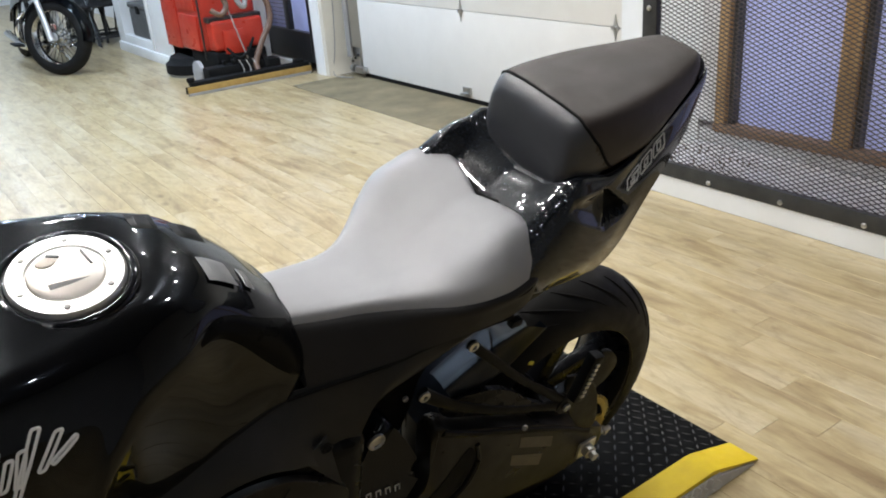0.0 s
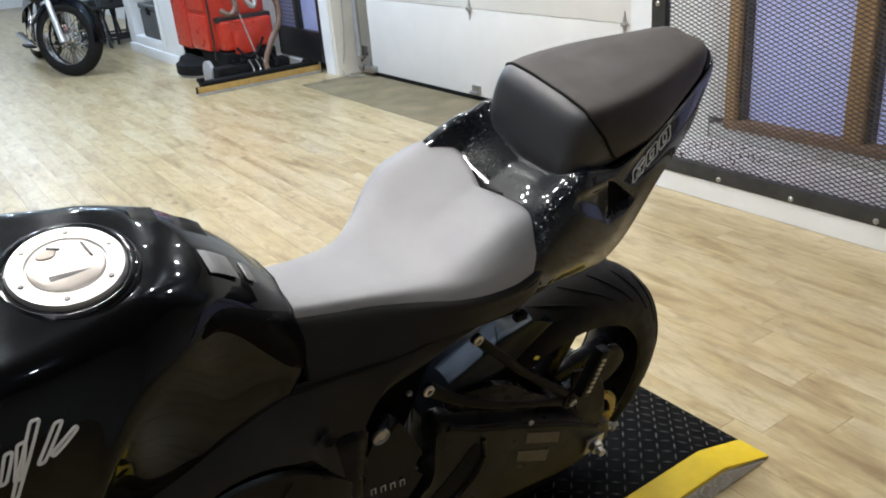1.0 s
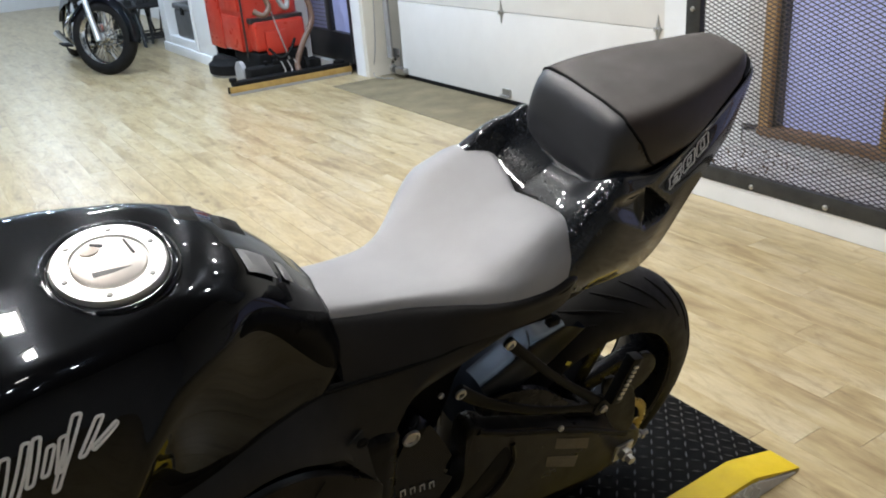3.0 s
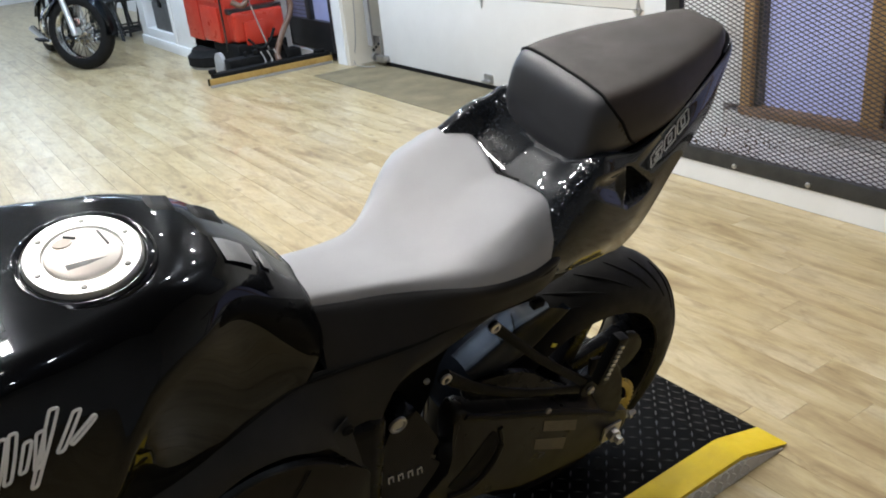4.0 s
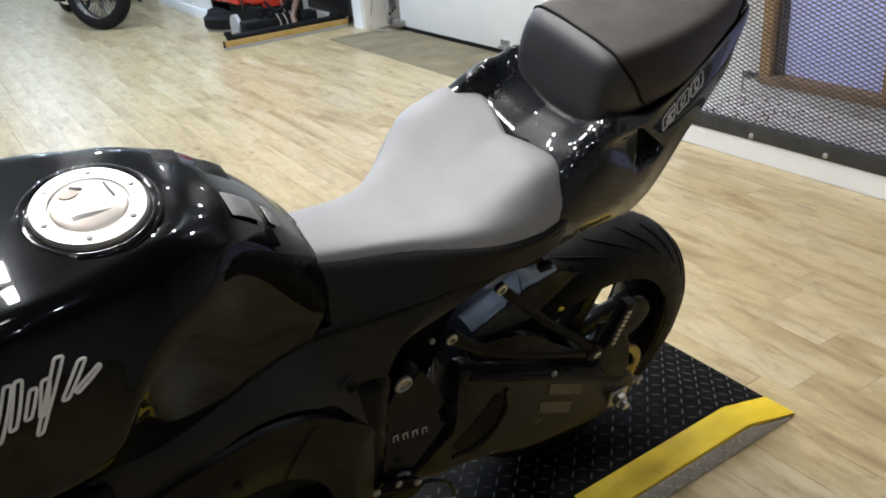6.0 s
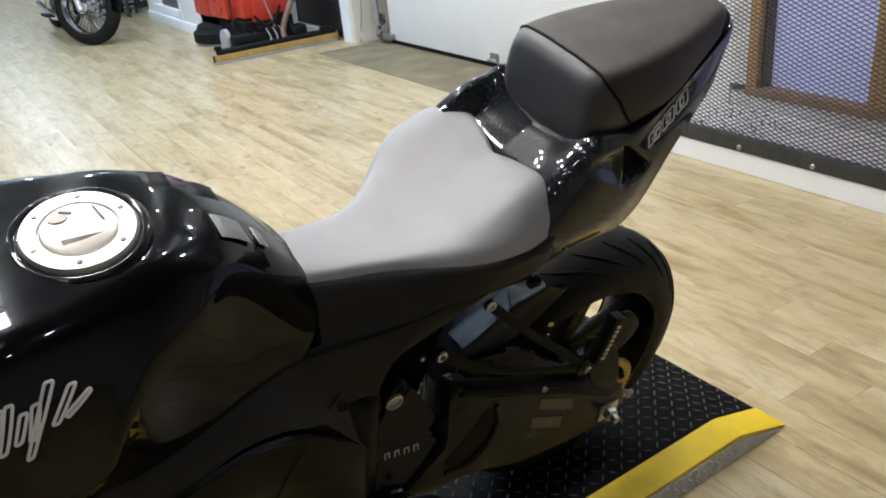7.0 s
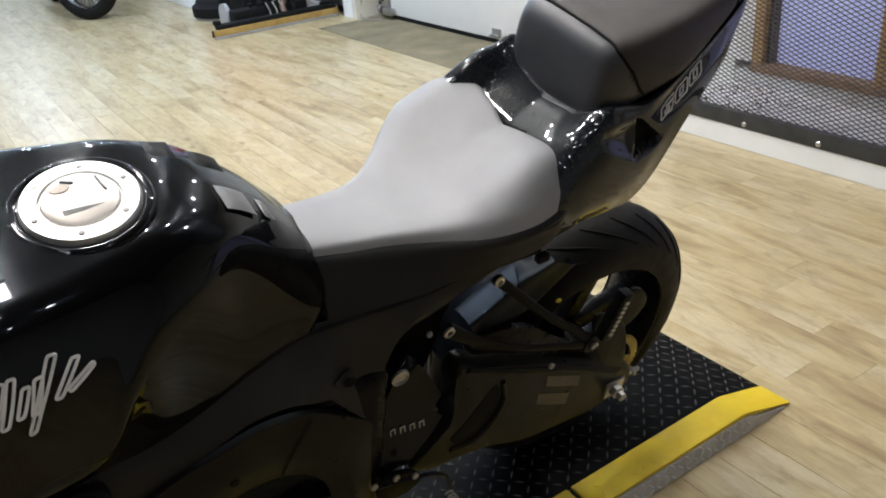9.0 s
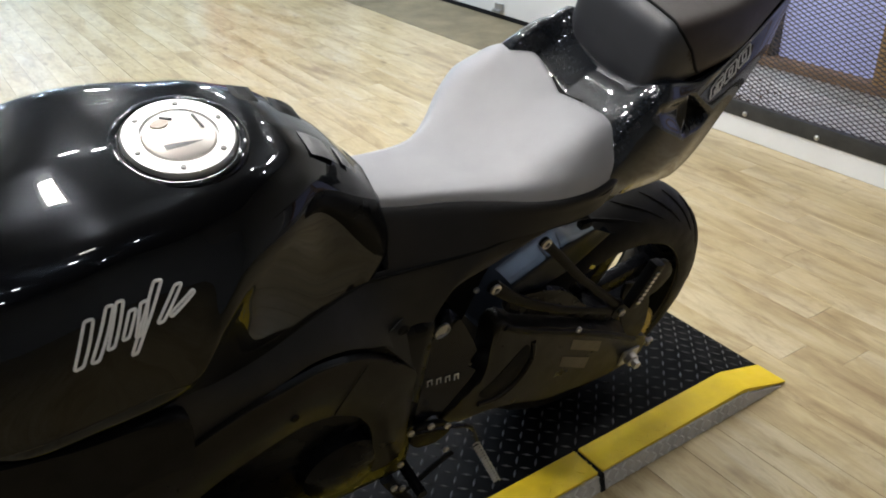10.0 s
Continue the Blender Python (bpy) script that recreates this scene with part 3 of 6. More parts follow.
def glazed_door():
    d = thing("glazed_door", "black framed glass door with blue evening light behind", "door", kind="structure")
    x0, x1, y0, y1, z0, z1 = -2.29, -2.23, -7.45, -5.42, FZ + 0.08, 2.15
    for a in ((y0, y0 + 0.09, z0, z1), (y1 - 0.075, y1, z0, z1), (y0 + 0.09, y1 - 0.075, z0, z0 + 0.26), (y0 + 0.09, y1 - 0.075, z1 - 0.1, z1)):
        part("frame_bar", box(x0, x1, a[0], a[1], a[2], a[3], 0.006), "blackmetal", d, "black painted frame bar")
    part("mullion", box(x0 + 0.01, x1 - 0.01, -5.98, -5.88, z0 + 0.26, z1 - 0.1, 0.005), "blackmetal", d)
    part("pane", box(-2.285, -2.278, y0 + 0.09, -5.98, z0 + 0.26, z1 - 0.1), "pane_dim", d, "dusky blue glass pane")
    part("pane", box(-2.285, -2.278, -5.88, y1 - 0.075, z0 + 0.26, z1 - 0.1), "pane_dim", d, "dusky blue glass pane")
    for k in range(26):
        z = z0 + 0.29 + k * 0.036
        part("slat", box(-2.274, -2.268, y0 + 0.1, -5.99, z, z + 0.004), "blackmetal", d)


glazed_door()


# ---- the barred window recess ----
CX = -1.91           # face of the kerb and mesh
structure("kerb_board", box(CX - 0.045, CX, -1.47, 2.4, FZ, 0.045, 0.003), "white", "white painted kerb board along the floor")
structure("ledge", box(WX + 0.002, CX - 0.047, -1.47, 2.4, FZ, 0.06), "ledge", "dusty grey ledge behind the mesh")


def window_recess():
    w = thing("window_barred", "timber framed frosted window behind the mesh guard", "window", kind="structure")
    z0, z1 = 0.17, 1.6
    part("sill", box(WX - 0.12, WX + 0.02, -1.366, 2.4, 0.128, z0, 0.006), "sill", w, "dirty brown timber sill")
    part("apron", box(WX - 0.10, WX - 0.004, -1.46, 2.4, 0.062, 0.127), "ledge", w, "dusty grey board under the sill")
    for y in (-1.365, -0.735, 0.16, 1.05, 1.95):
        wide = 0.085 if y > -1.2 else 0.06
        part("mullion", box(WX - 0.08, WX + 0.01, y, y + wide, z0, z1, 0.006), "wood", w, "weathered brown timber mullion")
        part("stop", box(WX - 0.10, WX - 0.02, y + wide + 0.001, y + wide + 0.03, z0, z1, 0.003), "blackmetal", w, "black glazing strip")
    for a, b in ((-1.27, -0.737), (-0.615, 0.158), (0.28, 1.048), (1.17, 1.948)):
        part("pane", box(WX - 0.075, WX - 0.06, a, b, z0, z1), "pane", w, "frosted blue window pane")
    part("side_panel", box(WX - 0.03, WX - 0.002, -1.47, -1.367, z0, z1), "ledge", w, "grey painted side panel")
    return w


window_recess()
structure("wall_outside", box(WX - 0.32, WX - 0.3, Y0, Y1, FZ, CEIL), "white", "outer face of the wall")


def mesh_guard():
    g = thing("mesh_guard", "black expanded metal mesh guard in a steel frame", "mesh guard")
    y0, y1, z0, z1 = -1.31, 2.35, 0.10, 1.45
    # diamonds of expanded metal: zigzag strands
    lw, sw, r, th = 0.042, 0.0185, 0.0016, 0.002
    verts, faces = [], []
    nz = int((z1 - z0) / sw)
    ny = int((0.30 - y0) / (lw / 2))

    def strand(a, b):
        ax, ay, az = a
        bx, by, bz = b
        d = math.hypot(by - ay, bz - az)
        ny_, nz_ = -(bz - az) / d * r, (by - ay) / d * r
        k = len(verts)
        for (px_, py_, pz_) in (a, b):
            verts.extend([(px_ - th, py_ + ny_, pz_ + nz_), (px_ + th, py_ + ny_, pz_ + nz_), (px_ + th, py_ - ny_, pz_ - nz_), (px_ - th, py_ - ny_, pz_ - nz_)])
        for q in range(4):
            faces.append((k + q, k + (q + 1) % 4, k + 4 + (q + 1) % 4, k + 4 + q))

    for j in range(nz + 1):
        for i in range(ny):
            for s in (1, -1):
                up0 = (i % 2 == 0)
                za = z0 + j * sw + (s * sw / 2 if up0 else 0)
                zb = z0 + j * sw + (0 if up0 else s * sw / 2)
                # one strand of the diamond lattice
                strand((CX - 0.012, y0 + i * lw / 2, za), (CX - 0.012, y0 + (i + 1) * lw / 2, zb))
    me = bpy.data.meshes.new("mesh_sheet")
    me.from_pydata(verts, [], faces)
    me.materials.append(M["mesh"])
    sheet = new("mesh_sheet", me)
    sheet.parent = g
    tagged(sheet, "black expanded metal sheet", kind="stuff")
    part("bottom_rail", box(CX - 0.03, CX + 0.006, y0 - 0.07, y1, 0.045, 0.112, 0.004), "rail", g, "black steel bottom rail")
    part("upright", box(CX - 0.03, CX + 0.006, y0 - 0.085, y0 - 0.005, 0.113, z1, 0.004), "rail", g)
    part("top_rail", box(CX - 0.03, CX + 0.006, y0 - 0.07, y1, z1, z1 + 0.06, 0.004), "rail", g)
    for k in range(9):
        y = -1.345 + 0.359 * k
        b = turned([(0, 0), (0.011, 0), (0.012, 0.004), (0.008, 0.010), (0, 0.012)], 10, "x")
        part("bolt", b, "steel", g, "zinc bolt head", pose(CX + 0.006, y, 0.066))
    for k in range(5):
        b = turned([(0, 0), (0.011, 0), (0.012, 0.004), (0.008, 0.010), (0, 0.012)], 10, "x")
        part("bolt", b, "steel", g, "zinc bolt head", pose(CX + 0.006, y0 - 0.045, 0.3 + 0.25 * k))
    return g


mesh_guard()


def dirt():
    bm = bmesh.new()
    rnd = random.Random(5)
    for k in range(190):
        s = rnd.uniform(0.003, 0.009)
        y = -1.45 + abs(rnd.gauss(0, 0.30))
        x = rnd.uniform(WX + 0.05, CX - 0.06)
        m = pose(x, y, 0.06 + s * 0.4, rnd.uniform(0, 90), rnd.uniform(0, 90), rnd.uniform(0, 360))
        c = bmesh.new()
        bmesh.ops.create_icosphere(c, subdivisions=1, radius=s)
        c.transform(m @ Matrix.Diagonal((1, rnd.uniform(0.4, 1), rnd.uniform(0.3, 0.6), 1)))
        join(bm, c)
    return tagged(part("debris", bm, "dirt", None, smooth=False), "brown leaves and grit scattered on the ledge", "debris", kind="stuff")


dirt()


# ---- ceiling lamps ----
def spot_lamp(face, words):
    s = thing("ceiling_spot", "small white ceiling spotlight with a %s bulb" % words, "ceiling light", "ceiling spotlights")
    part("can", turned([(0.0, 0.0), (0.056, 0.0), (0.060, -0.11), (0.056, -0.11), (0.050, -0.06), (0.0, -0.055)], 20), "white", s)
    part("bulb", turned([(0.0, -0.108), (0.03, -0.108), (0.048, -0.100), (0.052, -0.085)], 16), face, s, "glowing bulb face")
    return s


warm = [p for p in SPOTS if p[1] > -3.2]
# cool bulbs and the rows past y = -9 are added for the far end
cool = [p for p in SPOTS if p[1] <= -3.2]
for places, face, words in ((warm, "bulb", "warm white"), (cool, "coolbulb", "cool white fill"), (DIM_SPOTS, "dimbulb", "dimmed white")):
    first = spot_lamp(face, words)
    first.matrix_basis = pose(places[0][0], places[0][1], CEIL)
    for x, y in places[1:]:
        copy_thing(first, pose(x, y, CEIL))


def panel_lamp(x, y, sx, sy, face="panel"):
    p = thing("panel_light", "square white ceiling panel light", "ceiling light", at=pose(x, y, CEIL))
    part("frame", box(-sx / 2 - 0.03, sx / 2 + 0.03, -sy / 2 - 0.03, sy / 2 + 0.03, -0.03, -0.001, 0.006), "white", p)
    part("diffuser", box(-sx / 2, sx / 2, -sy / 2, sy / 2, -0.034, -0.0305), face, p, "glowing white diffuser")


panel_lamp(1.20, -0.47, 0.15, 0.19)
panel_lamp(1.45, 0.75, 0.22, 0.09, "tube")


# ---- the ramp under the motorcycle ----
RY0, RY1 = -0.60, 0.236      # ramp's far and near sides
RX0, RX1 = -0.565, 2.1
CREST = -0.405
SPLAY, FOOT = 0.02, 0.010      # the ramp's turn against the motorcycle, its side's slope


def ramp_mat():
    r = thing("display_ramp", "black diamond plate rubber display ramp with yellow edges", "ramp")
    ye = RY1 - 0.081
    # side view outline of the deck
    prof = [(RX0, FZ + 0.004), (CREST, -0.004), (CREST + 0.015, 0.0), (RX1, 0.0), (RX1, FZ + 0.002), (RX0, FZ + 0.002)]
    part("deck", plate(prof, RY0, ye - 0.0015, 0.0), "mat", r, smooth=False)
    for a, b in ((RX0, 0.090), (0.103, RX1)):
        if a < CREST:
            pr = [(a, FZ + 0.007), (CREST, 0.001), (CREST + 0.015, 0.003), (b, 0.002), (b, -0.006), (CREST + 0.015, -0.006), (CREST, -0.010), (a, FZ + 0.003)]
        else:
            pr = [(a, 0.002), (b, 0.002), (b, -0.006), (a, -0.006)]
        bm = plate(pr, ye, RY1, 0.0015, 1)
        # the yellow top falls a little towards its rim
        for v in bm.verts:
            if v.co.y > RY1 - 0.02 and v.co.z > FZ + 0.012:
                v.co.z -= 0.002
        part("yellow_edge", bm, "yellow", r, "scuffed yellow rubber edge")
    side = [(RX0 + 0.02, FZ + 0.003), (CREST, -0.0145), (CREST + 0.015, -0.0105), (RX1, -0.0105), (RX1, FZ + 0.001), (RX0 + 0.02, FZ + 0.001)]
    part("side_skirt", plate(side, RY1 - 0.012, RY1 + 0.003, 0.001, 1), "matside", r, "worn grey diamond plate side")
    part("joint", box(0.0902, 0.1028, ye, RY1 + 0.0065, FZ + 0.003, -0.004), "rubber", r, "black joint between two edge pieces")

    # raised tread bars in a basket pattern
    verts, faces = [], []

    def lozenge(cx, cy, ang, ln, wd, base, hgt, upright=False):
        k = len(verts)
        ca, sa = math.cos(ang), math.sin(ang)
        for (u, v, h) in ((-ln, 0, 0), (0, -wd, 0), (ln, 0, 0), (0, wd, 0), (-ln * 0.55, 0, 1), (ln * 0.55, 0, 1)):
            a, b_ = u * ca - v * sa, u * sa + v * ca
            if upright:
                verts.append((cx + a, RY1 + 0.003 + h * hgt, cy + b_))
            else:
                x = cx + a
                zz = 0.0 if x > CREST + 0.015 else FZ + 0.004 + (x - RX0) / (CREST + 0.015 - RX0) * (0.05 - 0.004)
                verts.append((x, cy + b_, zz + base + h * hgt))
        for f in ((0, 1, 4), (1, 5, 4), (1, 2, 5), (2, 3, 5), (3, 4, 5), (3, 0, 4)):
            faces.append(tuple(k + i for i in f))

    p = 0.03
    nx, ny = int((1.3 - RX0) / p), int((ye - RY0) / p)
    for i in range(nx):
        for j in range(ny):
            x, y = RX0 + 0.012 + i * p, RY0 + 0.012 + j * p
            if y > ye - 0.008:
                continue
            lozenge(x, y, radians(45 if (i + j) % 2 else 135), 0.0135, 0.0030, 0.0002, 0.0020)
    me = bpy.data.meshes.new("tread_bars")
    me.from_pydata(verts, [], faces)
    me.materials.append(M["tread"])
    t = new("tread", me)
    t.parent = r
    tagged(t, "raised diamond tread bars", kind="stuff")
    verts, faces = [], []
    for i in range(46):
        for j in range(3):
            lozenge(CREST + 0.06 + i * 0.03, ye + 0.012 + j * 0.024, radians(45 if (i + j) % 2 else 135), 0.011, 0.0026, 0.0003, 0.0014)
    me = bpy.data.meshes.new("edge_tread")
    me.from_pydata(verts, [], faces)
    me.materials.append(M["yellow"])
    t = new("edge_tread", me)
    t.parent = r
    tagged(t, "raised bars of the yellow edge", kind="stuff")
    verts, faces = [], []
    for i in range(60):
        x = CREST + 0.0 + i * 0.024
        for j in range(3):
            lozenge(x, FZ + 0.008 + j * 0.014, radians(40 if (i + j) % 2 else 140), 0.0115, 0.0028, 0, 0.0026, True)
    me = bpy.data.meshes.new("side_tread")
    me.from_pydata(verts, [], faces)
    me.materials.append(M["sidetread"])
    t = new("side_tread", me)
    t.parent = r
    tagged(t, "worn raised bars of the side", kind="stuff")
    for piece in r.children:
        for v in piece.data.vertices:
            if v.co.y > RY1 - 0.013 and v.co.z < -0.008:
                v.co.y -= FOOT * (v.co.z + 0.008) / 0.042
            v.co.y += SPLAY * (v.co.x - CREST)


ramp_mat()

# ---- the motorcycle, in its own upright frame: x ahead from the rear axle, y to its left, z up ----
bike = thing("motorcycle", "gloss black sport motorcycle with sheen-grey seat leaning on its stand", "motorcycle", at=pose(0, -0.012, 0, -LEAN, 0, 0))
WR = 0.324           # rear tyre's radius
WHEEL_X, WHEEL_Y, WHEEL_Z = 0.012, -0.045, 0.317


def bolt(parent, x, y, z, r=0.011, m="steel", label=""):
    b = turned([(0, 0), (r, 0), (r, 0.004), (r * 0.55, 0.006), (r * 0.5, 0.003), (0, 0.003)], 12, "y")
    return part("bolt", b, m, parent, label, pose(x, y, z))


# the tank's feature lines from its rear rim forwards, as x, y, z
TANK_TOP = [(0.652, 0, 0.915), (0.690, 0, 0.956), (0.735, 0, 0.992), (0.790, 0, 1.017), (0.830, 0, 1.023), (0.880, 0, 1.027), (0.940, 0, 1.031), (1.000, 0, 1.030), (1.060, 0, 1.025), (1.150, 0, 1.006), (1.260, 0, 0.966)]
TANK_SHOULDER = [(0.655, 0.028, 0.914), (0.692, 0.036, 0.954), (0.738, 0.040, 0.990), (0.790, 0.050, 1.013), (0.833, 0.055, 1.0205), (0.880, 0.072, 1.0225), (0.940, 0.085, 1.0225), (1.000, 0.090, 1.0215), (1.060, 0.092, 1.0145), (1.150, 0.085, 1.000), (1.260, 0.068, 0.959)]
TANK_RIDGE = [(0.655, 0.050, 0.908), (0.694, 0.064, 0.943), (0.742, 0.068, 0.982), (0.793, 0.082, 1.003), (0.838, 0.093, 1.016), (0.885, 0.116, 1.013), (0.945, 0.138, 1.010), (1.003, 0.146, 1.008), (1.060, 0.150, 0.995), (1.150, 0.142, 0.970), (1.260, 0.117, 0.926)]
TANK_BELLY = [(0.650, 0.062, 0.892), (0.695, 0.077, 0.932), (0.752, 0.085, 0.980), (0.802, 0.110, 0.988), (0.858, 0.136, 0.986), (0.897, 0.156, 0.973), (0.945, 0.178, 0.950), (1.000, 0.186, 0.940), (1.060, 0.190, 0.925), (1.150, 0.184, 0.900), (1.260, 0.148, 0.880)]
TANK_CREASE = [(0.646, 0.072, 0.872), (0.698, 0.088, 0.917), (0.760, 0.098, 0.968), (0.808, 0.130, 0.964), (0.872, 0.165, 0.9485), (0.9145, 0.190, 0.919), (0.9525, 0.205, 0.868), (1.000, 0.207, 0.860), (1.060, 0.208, 0.850), (1.150, 0.204, 0.842), (1.260, 0.166, 0.828)]
TANK_KNEE = [(0.643, 0.082, 0.850), (0.696, 0.096, 0.890), (0.755, 0.108, 0.935), (0.804, 0.134, 0.932), (0.864, 0.163, 0.915), (0.910, 0.187, 0.890), (0.9520, 0.203, 0.845), (1.000, 0.209, 0.848), (1.060, 0.210, 0.842), (1.150, 0.206, 0.834), (1.260, 0.166, 0.822)]
TANK_HIP = [(0.648, 0.092, 0.818), (0.697, 0.104, 0.835), (0.746, 0.117, 0.850), (0.798, 0.136, 0.850), (0.850, 0.155, 0.840), (0.902, 0.172, 0.825), (0.950, 0.190, 0.812), (1.000, 0.207, 0.828), (1.060, 0.208, 0.824), (1.150, 0.204, 0.818), (1.260, 0.160, 0.812)]
TANK_SILL = [(0.671, 0.100, 0.786), (0.706, 0.108, 0.789), (0.745, 0.120, 0.790), (0.795, 0.137, 0.788), (0.842, 0.150, 0.780), (0.896, 0.162, 0.777), (0.950, 0.177, 0.789), (1.000, 0.196, 0.806), (1.060, 0.199, 0.803), (1.150, 0.195, 0.800), (1.260, 0.150, 0.800)]
TANK = [(p[0][0], p) for p in ([line[i] for line in (TANK_TOP, TANK_SHOULDER, TANK_RIDGE, TANK_BELLY, TANK_CREASE, TANK_KNEE, TANK_HIP, TANK_SILL)] for i in range(11))]
TANK.insert(0, (TANK[0][0] - 0.008, [(x - 0.008, y * 0.86, z - 0.006) for x, y, z in TANK[0][1]]))


def skin_at(stations, k, u):
    """A point and the outward normal of a lofted flank: k along in stations, u from the top (0) down."""
    def at(kk, uu):
        row = catmull([sum((list(q) if len(q) == 3 else [s[0], *q] for q in s[1]), []) for s in stations], kk).reshape(-1, 3)
        return Vector(catmull(row, uu))
    p = at(k, u)
    n = (at(k + 0.04, u) - at(k - 0.04, u)).cross(at(k, u + 0.03) - at(k, u - 0.03)).normalized()
    return p, (n if n.y + n.z > 0 else -n)


def skin(stations, x, u):
    """A point and the normal of a lofted flank: x along, u from the top (0) to the last profile point."""
    def at(xx, uu):
        xs = [s[0] for s in stations]
        up = xs[-1] > xs[0]
        i = 0
        while i < len(xs) - 2 and ((xx > xs[i + 1]) if up else (xx < xs[i + 1])):
            i += 1
        t = i + (xx - xs[i]) / (xs[i + 1] - xs[i])
        row = catmull([sum((list(q) if len(q) == 3 else [s[0], *q] for q in s[1]), []) for s in stations], t).reshape(-1, 3)
        return Vector(catmull(row, uu))
    p = at(x, u)
    a, b = at(x + 0.004, u) - at(x - 0.004, u), at(x, u + 0.03) - at(x, u - 0.03)
    n = a.cross(b).normalized()
    if n.y < 0:
        n = -n
    return p, n


EMBLEM = [(0.04, 0.09, 0.04, 0.83), (0.17, 0.08, 0.2, 0.97), (0.29, 0.23, 0.29, 1.0), (0.43, 0.3, 0.43, 0.74), (0.58, 0.22, 0.53, 0.84), (0.61, -0.17, 0.59, 1.24), (0.79, 0.35, 0.8, 1.04), (0.9, 0.42, 1.01, 0.71)]


def tank():
    bm = loft(TANK, 7, 6)
    for v in bm.verts:
        # the far shoulder is broader
        if v.co.y < 0:
            v.co.y *= float(np.interp(v.co.x, [0.65, 0.69, 0.76, 0.88, 1.0], [1.35, 1.42, 1.38, 1.17, 1.10]))
    t = part("fuel_tank", bm, "gloss", bike, "polished gloss black fuel tank", angle=60)
    # emblem: a row of slanting silver capsule outlines
    for s0, v0, s1, v1 in EMBLEM:
        d = Vector((s1 - s0, (v1 - v0) * 0.45))
        ln = d.length
        d.normalize()
        side = Vector((-d.y, d.x))
        ring = []
        for k in range(29):
            a = 2 * math.pi * k / 28
            q = Vector((s0, v0 * 0.45)).lerp(Vector((s1, v1 * 0.45)), 0.5) + d * (math.copysign(ln / 2, math.cos(a)) * min(1, abs(math.cos(a)) * 2.2) + 0.036 * math.cos(a)) + side * 0.036 * math.copysign(abs(math.sin(a)) ** 0.5, math.sin(a))
            q = Vector((q.x, q.y / 0.45))
            ring.append(skin_at(TANK, 9.2 - 1.7 * q.x - 0.3 * q.y - 0.3 * q.x * q.y, 3.1 + 0.1 * q.x - 0.6 * q.y + 0.2 * q.x * q.y))
        part("emblem", rod([p + n * 0.0006 for p, n in ring], 0.0019, 6, smooth_path=False), "whitedecal", t, "silver emblem stroke")
    # rubber knee pad behind the crease
    bm = bmesh.new()
    grid = []
    ks = (1.06, 1.5, 2.0, 2.5, 3.0, 3.4, 3.6)
    upper, lower = (2.7, 2.8, 3.0, 3.3, 3.75, 4.05, 4.2), (6.0, 5.8, 5.4, 5.05, 4.75, 4.55, 4.4)
    for i in range(25):
        k = 1.06 + 2.54 * i / 24
        u0, u1 = float(np.interp(k, ks, upper)), float(np.interp(k, ks, lower))
        row = []
        for j in range(13):
            p, nn = skin_at(TANK, k, u0 + (u1 - u0) * j / 12)
            e = min(1.0, 4.0 * min(i, 24 - i, j * 1.6, (12 - j) * 1.6) / 20 + 0.1)
            row.append(bm.verts.new(p + nn * (0.0035 * e)))
        grid.append(row)
    for a, b in zip(grid, grid[1:]):
        for k in range(12):
            bm.faces.new((a[k], a[k + 1], b[k + 1], b[k]))
    part("knee_pad", bm, "kneepad", t, "black rubber knee pad", angle=70)
    for (xa, xb, ya, yb) in ((0.748, 0.712, 0.006, 0.052), (0.700, 0.688, 0.010, 0.046), (0.80, 0.768, -0.096, -0.056), (0.752, 0.715, -0.078, -0.042)):
        bm = bmesh.new()
        rows = []
        for i in range(5):
            x = xa + (xb - xa) * i / 4
            zt = skin(TANK, x, 0.0)[0][2]
            z2 = skin(TANK, x, 1.0)[0]
            rows.append([])
            for j in range(6):
                y = ya + (yb - ya) * j / 5
                z = zt + (z2[2] - zt) * min(1.4, (abs(y) / z2[1]) ** 2)
                edge = 0.004 if 0 < i < 4 and 0 < j < 5 else 0.0005
                rows[-1].append(bm.verts.new((x, y, z + edge)))
        for a, b in zip(rows, rows[1:]):
            for k in range(5):
                bm.faces.new((a[k], a[k + 1], b[k + 1], b[k]))
        part("tank_protector", bm, "padgrey" if ya > -0.03 else "matte", t, "grey rubber tank protector", angle=20)


tank()


